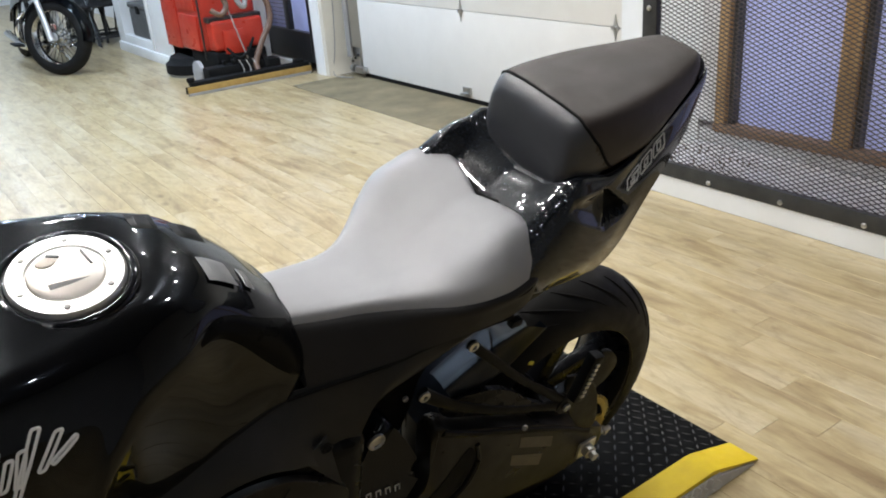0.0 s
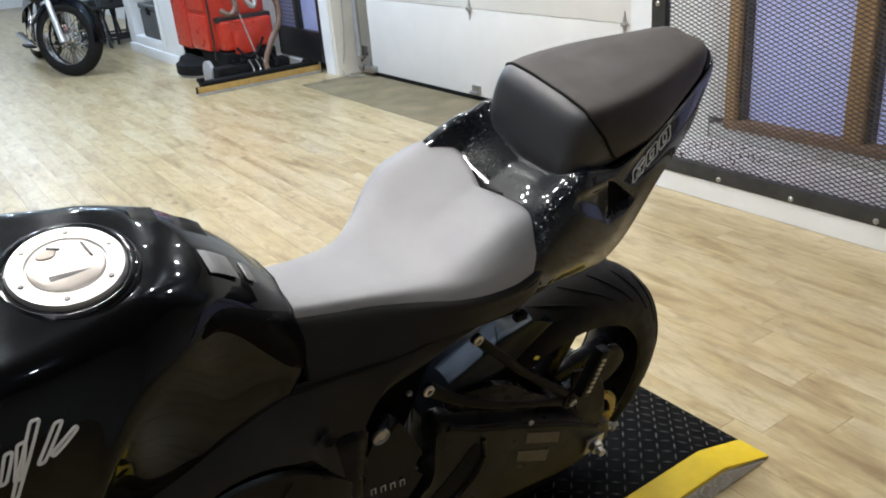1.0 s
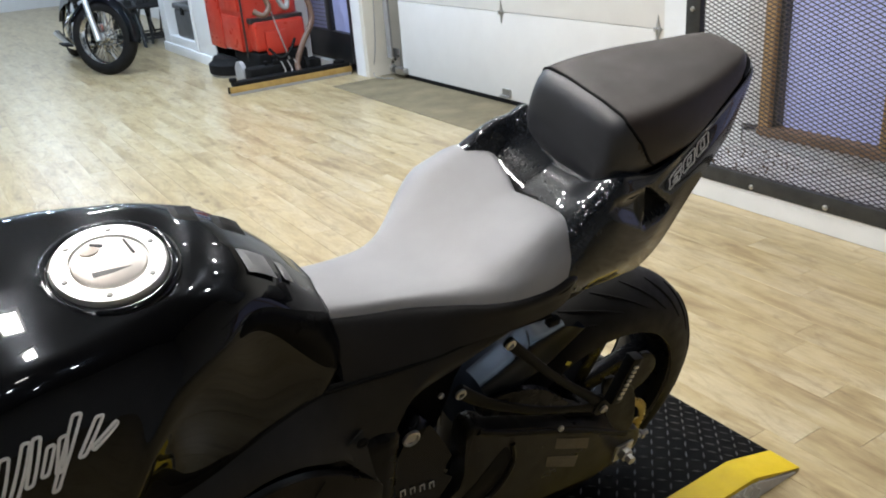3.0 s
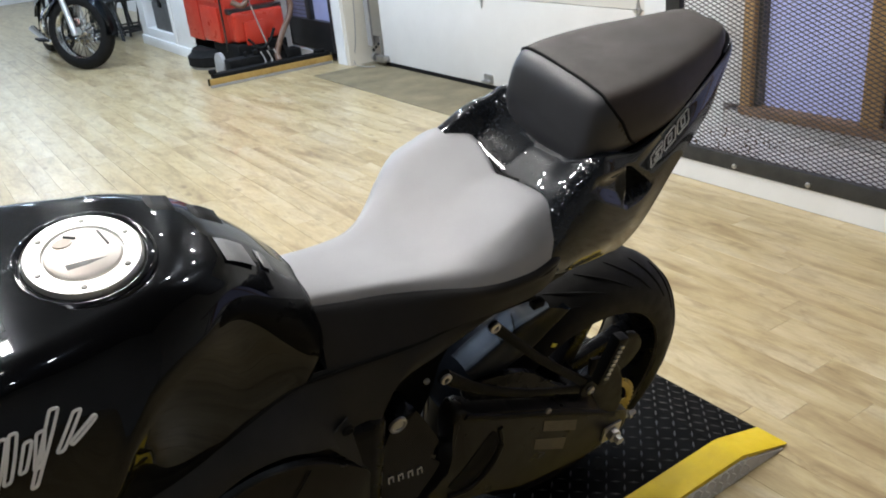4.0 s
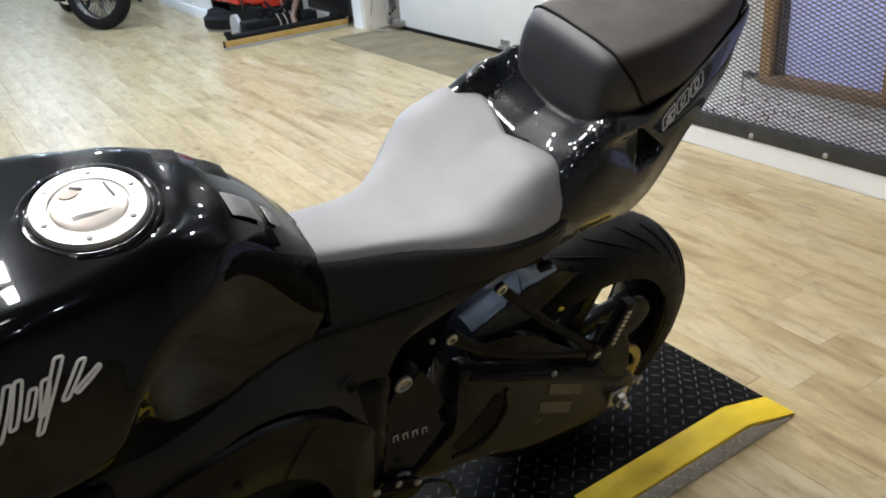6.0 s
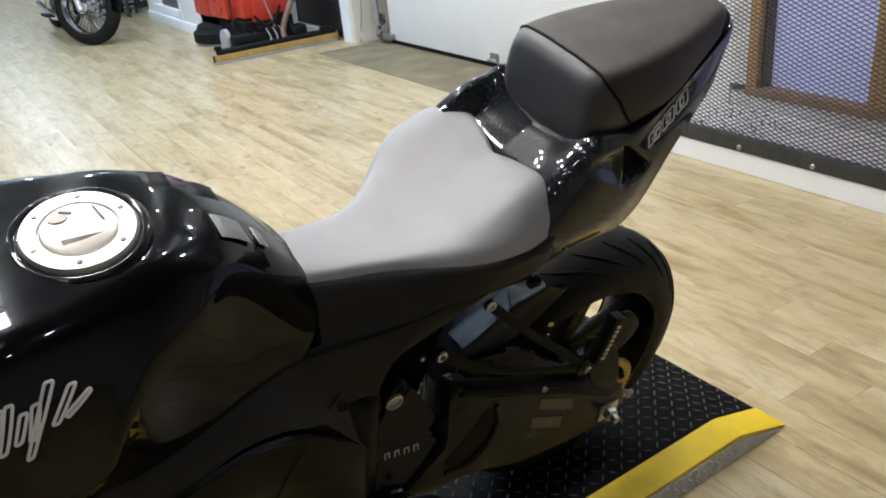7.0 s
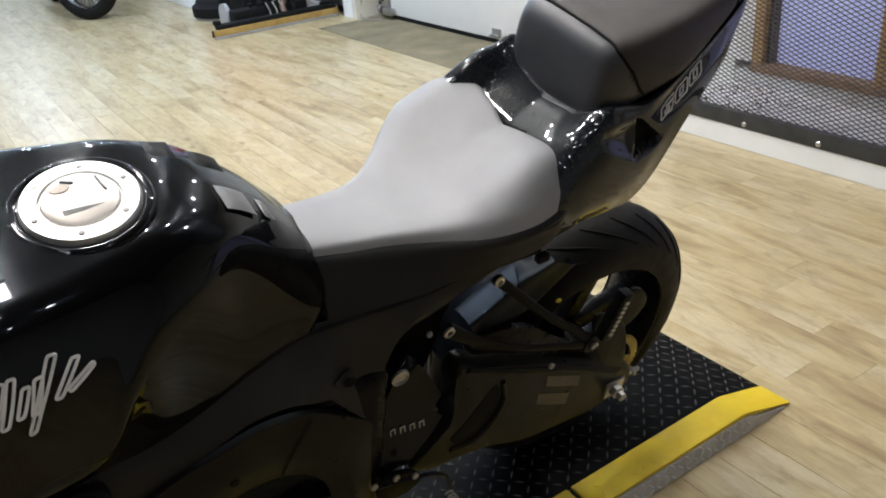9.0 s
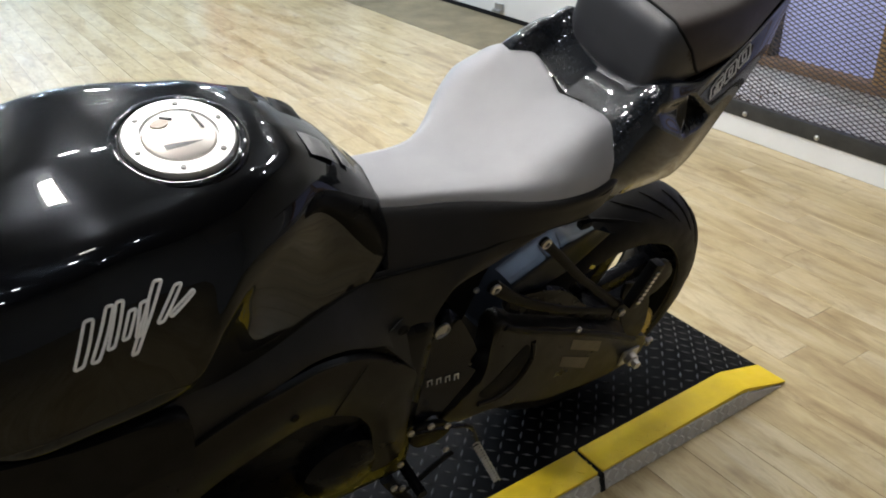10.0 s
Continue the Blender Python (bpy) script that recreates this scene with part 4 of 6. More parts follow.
def fuel_cap():
    base = pose(0.896, 0.014, 1.0285, -6, 1.5, 0)
    ring = part("cap_ring", turned([(0.0, -0.006), (0.063, -0.006), (0.064, 0.004), (0.061, 0.009), (0.044, 0.010), (0.043, 0.006), (0.0, 0.006)], 48), "alu", bike, "bright aluminium filler ring", base)
    part("gasket", turned([(0.0625, -0.004)] + [(0.0705 - 0.0075 * math.cos(radians(a)), -0.003 + 0.0075 * math.sin(radians(a))) for a in range(20, 181, 16)], 64), "gloss", ring, "gloss black filler surround")
    part("cap_lid", turned([(0.0, 0.012), (0.036, 0.012), (0.040, 0.010), (0.042, 0.005)], 40), "capface", ring, "satin filler lid")
    flap = plate([(-0.021, -0.001), (0.0, 0.0032), (0.022, 0.0044), (0.023, -0.0044), (0.0, -0.0032)], 0, 0.0016, 0.0)
    part("key_slot", flap, "blackmetal", ring, "black key slot", pose(0.0, 0.019, 0.0122, -90, 0, -3))
    part("lid_seam", box(-0.0010, 0.0010, -0.013, 0.013, 0, 0.0016), "blackmetal", ring, "black lid seam", pose(-0.026, -0.012, 0.0122, 0, 0, 10))
    part("lid_seam", box(-0.007, 0.007, -0.0014, 0.0014, 0, 0.0016), "blackmetal", ring, "worn lid seam", pose(0.006, -0.027, 0.0122, 0, 0, -30))
    part("worn_patch", turned([(0, 0.0013), (0.009, 0.0013), (0.010, 0)], 14), "wornpatch", ring, "beige worn patch", pose(0.016, -0.020, 0.0122) @ Matrix.Diagonal((1.1, 0.75, 1, 1)))
    part("thumb_plate", plate(rounded([(0.030, -0.020), (0.012, -0.026), (-0.012, -0.020), (-0.016, 0.006), (0.004, 0.014), (0.030, 0.012)], 3), 0, 0.0014, 0.0005), "capface", ring, "", pose(0.0, 0, 0.0118, -90, 0, 0))
    for k in range(6):
        a = radians(60 * k + 15)
        part("screw", turned([(0, 0), (0.0035, 0), (0.003, 0.0015), (0, 0.0015)], 8), "greyplastic", ring, "", pose(0.0525 * math.cos(a), 0.0525 * math.sin(a), 0.0095))


fuel_cap()

# rider seat: centre, two crown points, rounded edge, lip
SEAT = [
    (0.640, [(0, 0.893), (0.020, 0.893), (0.038, 0.891), (0.050, 0.886), (0.057, 0.872)]),
    (0.590, [(0, 0.884), (0.022, 0.884), (0.042, 0.883), (0.055, 0.879), (0.063, 0.864)]),
    (0.540, [(0, 0.878), (0.025, 0.878), (0.048, 0.878), (0.062, 0.875), (0.071, 0.860)]),
    (0.500, [(0, 0.878), (0.030, 0.878), (0.058, 0.879), (0.075, 0.876), (0.085, 0.860)]),
    (0.460, [(0, 0.886), (0.040, 0.887), (0.075, 0.888), (0.097, 0.884), (0.109, 0.866)]),
    (0.425, [(0, 0.900), (0.048, 0.901), (0.092, 0.903), (0.121, 0.896), (0.134, 0.874)]),
    (0.390, [(0, 0.920), (0.054, 0.922), (0.106, 0.925), (0.138, 0.909), (0.151, 0.882)]),
    (0.350, [(0, 0.942), (0.057, 0.945), (0.111, 0.947), (0.145, 0.919), (0.158, 0.888)]),
    (0.325, [(0, 0.952), (0.057, 0.957), (0.110, 0.958), (0.144, 0.925), (0.157, 0.892)]),
    (0.300, [(0.306, 0, 0.957), (0.294, 0.055, 0.965), (0.290, 0.106, 0.964), (0.298, 0.140, 0.930), (0.304, 0.152, 0.896)]),
    (0.285, [(0.297, 0, 0.949), (0.281, 0.053, 0.957), (0.274, 0.100, 0.955), (0.285, 0.133, 0.923), (0.294, 0.145, 0.894)]),
]


def tuck_far_side(bm):
    """Keep what hangs under the seat within the seat's edge on the far side."""
    xs = [-s[0] for s in SEAT]
    ys = [s[1][4][-2] for s in SEAT]
    for v in bm.verts:
        if v.co.y < 0:
            v.co.y = max(v.co.y, -(float(np.interp(-v.co.x, xs, ys)) - 0.012 - max(0.0, 0.86 - v.co.z) * 0.55))


def seats():
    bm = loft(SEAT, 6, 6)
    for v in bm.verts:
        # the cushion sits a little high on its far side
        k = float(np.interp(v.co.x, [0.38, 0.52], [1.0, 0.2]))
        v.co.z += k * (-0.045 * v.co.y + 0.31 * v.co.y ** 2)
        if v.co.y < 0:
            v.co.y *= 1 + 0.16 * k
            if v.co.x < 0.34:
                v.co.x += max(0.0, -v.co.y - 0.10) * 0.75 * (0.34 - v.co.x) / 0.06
    # grey here is the lit sheen of the same vinyl as the valance
    part("rider_seat", bm, "seat", bike, "rider seat top, its lit sheen painted as grey vinyl", angle=60)
    # black rod paints the piping and the shaded gap between seat and tail
    edge = [(0.293, 0.0, 0.950), (0.277, 0.053, 0.957), (0.269, 0.100, 0.953), (0.279, 0.134, 0.922), (0.289, 0.148, 0.893), (0.312, 0.158, 0.884), (0.345, 0.160, 0.883)]
    part("seat_piping", rod([(x, -y * 1.1, z) for x, y, z in edge[2:0:-1]] + edge, 0.0042, 8), "rubber", bike, "black strip for piping and shaded gap behind the seat")
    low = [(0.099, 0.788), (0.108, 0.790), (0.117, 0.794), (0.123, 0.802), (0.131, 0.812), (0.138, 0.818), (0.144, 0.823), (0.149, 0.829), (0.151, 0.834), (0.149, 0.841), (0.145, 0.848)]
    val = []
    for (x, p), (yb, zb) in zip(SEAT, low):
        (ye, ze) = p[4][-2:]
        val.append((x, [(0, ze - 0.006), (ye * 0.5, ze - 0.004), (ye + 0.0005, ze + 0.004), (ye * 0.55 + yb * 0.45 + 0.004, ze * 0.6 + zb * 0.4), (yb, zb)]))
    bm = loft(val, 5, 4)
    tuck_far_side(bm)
    part("seat_valance", bm, "seatside", bike, "black vinyl seat side, the top's vinyl without its sheen", angle=60)
    top = [
        (0.224, [(0, 1.036), (0.040, 1.036), (0.070, 1.030), (0.080, 1.018), (0.076, 1.000), (0.060, 0.985)]),
        (0.217, [(0, 1.082), (0.050, 1.081), (0.084, 1.073), (0.096, 1.043), (0.094, 1.004), (0.070, 0.970)]),
        (0.201, [(0, 1.104), (0.054, 1.103), (0.093, 1.095), (0.106, 1.057), (0.102, 1.010), (0.080, 0.975)]),
        (0.175, [(0, 1.112), (0.056, 1.110), (0.098, 1.101), (0.112, 1.060), (0.107, 1.015), (0.084, 0.985)]),
        (0.120, [(0, 1.118), (0.056, 1.116), (0.098, 1.106), (0.113, 1.062), (0.109, 1.025), (0.090, 1.005)]),
        (0.050, [(0, 1.124), (0.053, 1.122), (0.089, 1.112), (0.104, 1.068), (0.101, 1.038), (0.082, 1.022)]),
        (-0.03, [(0, 1.134), (0.046, 1.131), (0.071, 1.119), (0.080, 1.090), (0.076, 1.070), (0.066, 1.056)]),
        (-0.080, [(0, 1.139), (0.038, 1.136), (0.055, 1.126), (0.061, 1.104), (0.057, 1.088), (0.050, 1.080)]),
        (-0.102, [(0, 1.134), (0.030, 1.134), (0.042, 1.124), (0.047, 1.106), (0.043, 1.092), (0.034, 1.088)]),
        (-0.120, [(0, 1.122), (0.020, 1.121), (0.032, 1.115), (0.037, 1.103), (0.034, 1.095), (0.022, 1.092)]),
    ]
    bm = loft(top, 6, 6)
    # front faces take a bluer copy of the vinyl, cool light put into colour
    for f in bm.faces:
        c = f.calc_center_median()
        drop = min(1.0, max(0.0, 1.095 - c.z) / 0.09) if abs(c.y) > 0.088 else 0.0
        if c.x > 0.196 - 0.062 * drop ** 1.2:
            f.material_index = 1
    p = part("pillion_seat", bm, ["pillion", "pillionfront"], bike, "worn black vinyl pillion seat", angle=60)
    # welted seam between its front face and its top
    seam = [skin(top, 0.196 - 0.062 * max(0.0, (u - 2) / 2.0) ** 1.2, u) for u in [k * 4.0 / 20 for k in range(21)]]
    line = [q[0] + q[1] * 0.0006 for q in seam]
    line = [Vector((q.x, -q.y, q.z)) for q in line[:0:-1]] + line
    part("seam", rod(line, 0.0024, 6, smooth_path=False), "rubber", p, "black welted seam")
    part("rear_lip", rod([(-0.080, -0.056, 1.102), (-0.106, -0.038, 1.112), (-0.116, 0, 1.116), (-0.106, 0.038, 1.112), (-0.080, 0.056, 1.102)], [0.008, 0.011, 0.012, 0.011, 0.008], 10), "matte", p, "scuffed black rear lip")


seats()

TAIL = [
    # centre, inner, wing ridge, outer, low, bottom
    (0.345, [(0, 0.860), (0.075, 0.862), (0.128, 0.880), (0.146, 0.876), (0.150, 0.880), (0.138, 0.852)]),
    (0.300, [(0, 0.940), (0.070, 0.944), (0.122, 0.945), (0.148, 0.915), (0.152, 0.885), (0.134, 0.846)]),
    (0.265, [(0, 0.968), (0.062, 0.973), (0.119, 0.982), (0.147, 0.942), (0.156, 0.890), (0.146, 0.852)]),
    (0.235, [(0, 0.984), (0.058, 0.990), (0.117, 1.000), (0.146, 0.955), (0.156, 0.892), (0.145, 0.852)]),
    (0.210, [(0, 0.991), (0.062, 1.000), (0.116, 1.020), (0.142, 0.968), (0.155, 0.895), (0.144, 0.851)]),
    (0.180, [(0, 0.990), (0.066, 1.000), (0.114, 1.018), (0.136, 0.974), (0.152, 0.900), (0.143, 0.851)]),
    (0.140, [(0, 0.962), (0.068, 0.972), (0.113, 1.012), (0.128, 0.982), (0.145, 0.910), (0.140, 0.852)]),
    (0.095, [(0, 0.985), (0.070, 0.990), (0.110, 1.022), (0.116, 1.003), (0.132, 0.945), (0.134, 0.884)]),
    (0.040, [(0, 1.020), (0.068, 1.024), (0.098, 1.042), (0.102, 1.028), (0.115, 0.995), (0.122, 0.955)]),
    (-0.02, [(0, 1.050), (0.058, 1.053), (0.082, 1.066), (0.086, 1.054), (0.096, 1.030), (0.102, 1.000)]),
    (-0.08, [(0, 1.076), (0.045, 1.078), (0.062, 1.087), (0.067, 1.077), (0.072, 1.050), (0.074, 1.020)]),
    (-0.12, [(0, 1.090), (0.030, 1.092), (0.044, 1.102), (0.051, 1.094), (0.051, 1.066), (0.044, 1.034)]),
    (-0.145, [(0, 1.096), (0.015, 1.097), (0.024, 1.100), (0.028, 1.094), (0.028, 1.078), (0.024, 1.062)]),
]


def tail():
    bm = loft(TAIL, 10, 14)
    # sunk air slots behind the wings: a gloss facet leading into a blackened mouth
    slot = [(0.160, 0.998), (0.146, 0.994), (0.094, 0.950), (0.112, 0.939), (0.162, 0.935)]
    facet = [(0.224, 0.999), (0.160, 0.996), (0.162, 0.936), (0.238, 0.978)]

    def inside(poly, x, z):
        """Distance inside a convex outline, in metres."""
        d = 1.0
        cx, cz = sum(p[0] for p in poly) / len(poly), sum(p[1] for p in poly) / len(poly)
        for (ax, az), (bx, bz) in zip(poly, poly[1:] + poly[:1]):
            nx, nz = -(bz - az), bx - ax
            ln = math.hypot(nx, nz)
            s = ((x - ax) * nx + (z - az) * nz) / ln
            c = ((cx - ax) * nx + (cz - az) * nz) / ln
            d = min(d, s if c > 0 else -s)
        return d

    for v in bm.verts:
        if v.co.y < -0.08 and v.co.x > 0.2:
            v.co.z += float(np.interp(v.co.x, [0.2, 0.24, 0.265, 0.30, 0.345], [0.004, 0.018, 0.028, 0.044, 0.066])) * min(1, (-v.co.y - 0.08) / 0.03)
        if abs(v.co.y) > 0.09:
            d = inside(slot, v.co.x, v.co.z)
            e = inside(facet, v.co.x, v.co.z)
            sink = 0.022 * min(1, max(0, d / 0.007)) + 0.007 * min(1, max(0, e / 0.014))
            v.co.y -= math.copysign(sink, v.co.y)
    # faces in the mouths are blackened for the shade of a deeper slot
    for f in bm.faces:
        c = f.calc_center_median()
        if abs(c.y) > 0.07 and inside(slot, c.x, c.z) > 0.003:
            f.material_index = 1
    t = part("tail_fairing", bm, ["flake", "rubber"], bike, "dusty gloss black tail fairing with sunk, shade-blackened air slots", angle=75)
    # the number on the flank: broad outlined block digits, sloping with the tail
    xs, us = np.linspace(-0.03, 0.12, 16), np.linspace(2.5, 4.9, 25)
    grid = [[skin(TAIL, x, u) for u in us] for x in xs]

    def laid(tx, ty):
        x, z = 0.057 - tx * 0.89 - ty * 0.10, 1.010 + tx * 0.46 + ty * 1.0
        f = min(max((x + 0.03) / 0.01, 0), 14.99)
        i = int(f)
        row = [(grid[i][j][0].lerp(grid[i + 1][j][0], f - i), grid[i][j][1]) for j in range(25)]
        p, n = min(row, key=lambda q: abs(q[0].z - z))
        return Vector((x, p.y, z)) + n * 0.0012

    w, h = 0.031, 0.021
    six = ((0.12, 0), (0.88, 0), (1, 0.16), (1, 0.62), (0.40, 0.62), (0.40, 0.74), (1, 0.74), (1, 1), (0.12, 1), (0, 0.84), (0, 0.16))
    nought = ((0.12, 0), (0.88, 0), (1, 0.16), (1, 0.84), (0.88, 1), (0.12, 1), (0, 0.84), (0, 0.16))
    for k, (outer, hole) in enumerate(((six, (0.34, 0.22, 0.70, 0.42)), (nought, (0.34, 0.24, 0.66, 0.76)), (nought, (0.34, 0.24, 0.66, 0.76)))):
        x0, y0, x1, y1 = hole
        digit = bmesh.new()
        for ring in (outer, ((x0, y0), (x1, y0), (x1, y1), (x0, y1))):
            pts = []
            for (ax, ay), (bx, by) in zip(ring, ring[1:] + ring[:1]):
                pts += [laid((ax + (bx - ax) * q - 0.5 + (k - 1) * 1.17) * w, (ay + (by - ay) * q - 0.5) * h) for q in (0, 0.5)]
            join(digit, rod(pts + pts[:1], 0.0012, 5, smooth_path=False))
        part("number_decal", digit, "whitedecal", t, "silver outlined digit of the number")


tail()


def rear_wheel():
    w = part("wheel", turned([(0.020, -0.09), (0.040, -0.09), (0.040, 0.14), (0.020, 0.14)], 24, "y"), "satin", bike, "black alloy rear wheel", pose(WHEEL_X, WHEEL_Y, WHEEL_Z))
    c = WR - 0.083
    prof = []
    for k in range(17):
        a = radians(-100 + 200 * k / 16)
        prof.append((c + 0.083 * math.cos(a), 0.084 * math.sin(a)))
    part("tyre", turned(prof, 96, "y"), "tyre", w, "black sport tyre with sipes")
    part("rim", turned([(0.240, -0.076), (0.229, -0.079), (0.221, -0.070), (0.211, -0.040), (0.208, 0.040), (0.221, 0.070), (0.229, 0.079), (0.240, 0.076)], 64, "y"), "satin", w, "black rim")
    # the lip's brown is light on a black rim, put into its colour
    part("rim_edge", turned([(0.2250, 0.0760), (0.2260, 0.0800), (0.2350, 0.0812), (0.2390, 0.0790)], 64, "y"), "rimlip", w, "rim lip painted in its lit brown")
    for k in range(6):
        b = box(0.03, 0.212, -0.016, 0.016, -0.022, 0.022, 0.006)
        part("spoke", b, "satin", w, "", Matrix.Rotation(radians(60 * k + 10), 4, "Y"))
    sp = part("sprocket", turned([(0.074, 0.088), (0.086, 0.088), (0.086, 0.093), (0.074, 0.093)], 43, "y"), "gold", w, "gold rear sprocket", pose(-0.012, 0.045, 0))
    part("carrier", turned([(0.03, 0.080), (0.06, 0.080), (0.06, 0.092), (0.03, 0.092)], 24, "y"), "satin", sp)
    for k in range(6):
        part("web", box(0.055, 0.078, 0.0885, 0.0925, -0.006, 0.006), "gold", sp, "", Matrix.Rotation(radians(60 * k), 4, "Y"))
    tooth = finish(box(0.084, 0.093, 0.0885, 0.0925, -0.003, 0.003), "tooth", "gold", False)
    for k in range(43):
        o = new("tooth", tooth)
        o.parent = sp
        o.matrix_basis = Matrix.Rotation(2 * math.pi * k / 43, 4, "Y")
    for side in (1, -1):
        for k in range(26):
            a0 = 2 * math.pi * (k + (0.5 if side < 0 else 0)) / 26
            pts = []
            for s in range(5):
                lat = radians(16 + 11 * s)
                r = c + 0.0832 * math.cos(lat)
                ang = a0 + 0.06 * s + 0.012 * s * s
                pts.append((r * math.cos(ang), side * 0.0842 * math.sin(lat), r * math.sin(ang)))
            part("sipe", rod(pts, [0.001, 0.0024, 0.0026, 0.0022, 0.001], 5), "rubber", w)


rear_wheel()


def swingarm():
    out = rounded([(-0.028, 0.300), (-0.030, 0.350), (0.011, 0.379), (0.085, 0.425), (0.156, 0.468), (0.289, 0.540), (0.340, 0.566), (0.390, 0.592), (0.418, 0.612), (0.432, 0.600),
                   (0.432, 0.550), (0.428, 0.490), (0.446, 0.432), (0.505, 0.398), (0.480, 0.362), (0.392, 0.352), (0.322, 0.331), (0.247, 0.297), (0.171, 0.285), (0.072, 0.274), (0.015, 0.285)], 4)
    a = part("swingarm", plate(out, 0.092, 0.136, 0.010, 3), "cover", bike, "matte black swingarm with faded stickers")
    part("swingarm", plate(out, -0.185, -0.150, 0.010, 2), "matte", bike)
    part("weld_rib", rod([(0.02, 0.134, 0.372), (0.085, 0.135, 0.414), (0.156, 0.135, 0.457), (0.289, 0.135, 0.529), (0.340, 0.135, 0.555), (0.385, 0.135, 0.582), (0.412, 0.134, 0.598)], 0.007, 8), "matte", a)
    # flat black patch paints the shade inside the arm's recess
    part("hollow", plate(rounded([(0.345, 0.520), (0.372, 0.488), (0.402, 0.448), (0.428, 0.422), (0.400, 0.398), (0.362, 0.412), (0.338, 0.448), (0.330, 0.492)], 4), 0.1345, 0.1372, 0.0012), "rubber", a, "flat black patch for the shade in the arm's recess")
    part("weld_rib", rod([(0.330, 0.137, 0.522), (0.320, 0.138, 0.470), (0.338, 0.138, 0.418), (0.378, 0.138, 0.386), (0.425, 0.137, 0.392)], 0.005, 8), "cover", a)
    for quad in (((0.220, 0.472), (0.129, 0.421), (0.126, 0.389), (0.218, 0.442)), ((0.233, 0.428), (0.147, 0.380), (0.149, 0.347), (0.231, 0.397))):
        part("sticker", plate(quad, 0.1365, 0.1372, 0), "sticker", a)
        for k in range(4):
            f0, f1 = 0.12 + 0.21 * k, 0.22 + 0.21 * k
            q = [(quad[0][i] + (quad[3][i] - quad[0][i]) * f for i in (0, 1)) for f in (f0, f1)]
            r = [(quad[1][i] + (quad[2][i] - quad[1][i]) * f for i in (0, 1)) for f in (f0, f1)]
            q, r = [tuple(v) for v in q], [tuple(v) for v in r]
            e = 0.06 + 0.05 * (k % 2)
            ends = [(q[0][i] + (r[0][i] - q[0][i]) * e for i in (0, 1)), (q[0][i] + (r[0][i] - q[0][i]) * (0.92 - e) for i in (0, 1)), (q[1][i] + (r[1][i] - q[1][i]) * (0.92 - e) for i in (0, 1)), (q[1][i] + (r[1][i] - q[1][i]) * e for i in (0, 1))]
            part("print_bar", plate([tuple(v) for v in ends], 0.1373, 0.1377, 0), "matte", a)
    nut = turned([(0, 0), (0.016, 0), (0.016, 0.016), (0.010, 0.018), (0.010, 0.030), (0, 0.032)], 6, "y")
    part("axle_nut", nut, "steel", bike, "steel axle nut", pose(0.014, 0.138, 0.316))
    part("axle_plate", box(-0.012, 0.036, 0.132, 0.141, 0.292, 0.338, 0.004), "steel", bike)
    part("adjuster_bolt", rod([(-0.035, 0.120, 0.312), (-0.075, 0.120, 0.308)], 0.006, 8), "steel", bike)
    part("adjuster_nut", moved(turned([(0, 0), (0.010, 0), (0.010, 0.008), (0, 0.008)], 6, "x"), pose(-0.062, 0.120, 0.309)), "steel", bike)


swingarm()


HUG_TOP = [(0.209, 0.060, 0.706), (0.248, 0.060, 0.703), (0.282, 0.060, 0.708), (0.342, 0.060, 0.677), (0.385, 0.060, 0.650)]
HUG_RIDGE = [(0.238, 0.108, 0.737), (0.281, 0.114, 0.734), (0.309, 0.116, 0.729), (0.352, 0.116, 0.705), (0.401, 0.112, 0.672)]
HUG_LOW = [(0.170, 0.092, 0.690), (0.205, 0.096, 0.671), (0.252, 0.098, 0.640), (0.302, 0.098, 0.621), (0.358, 0.096, 0.602)]


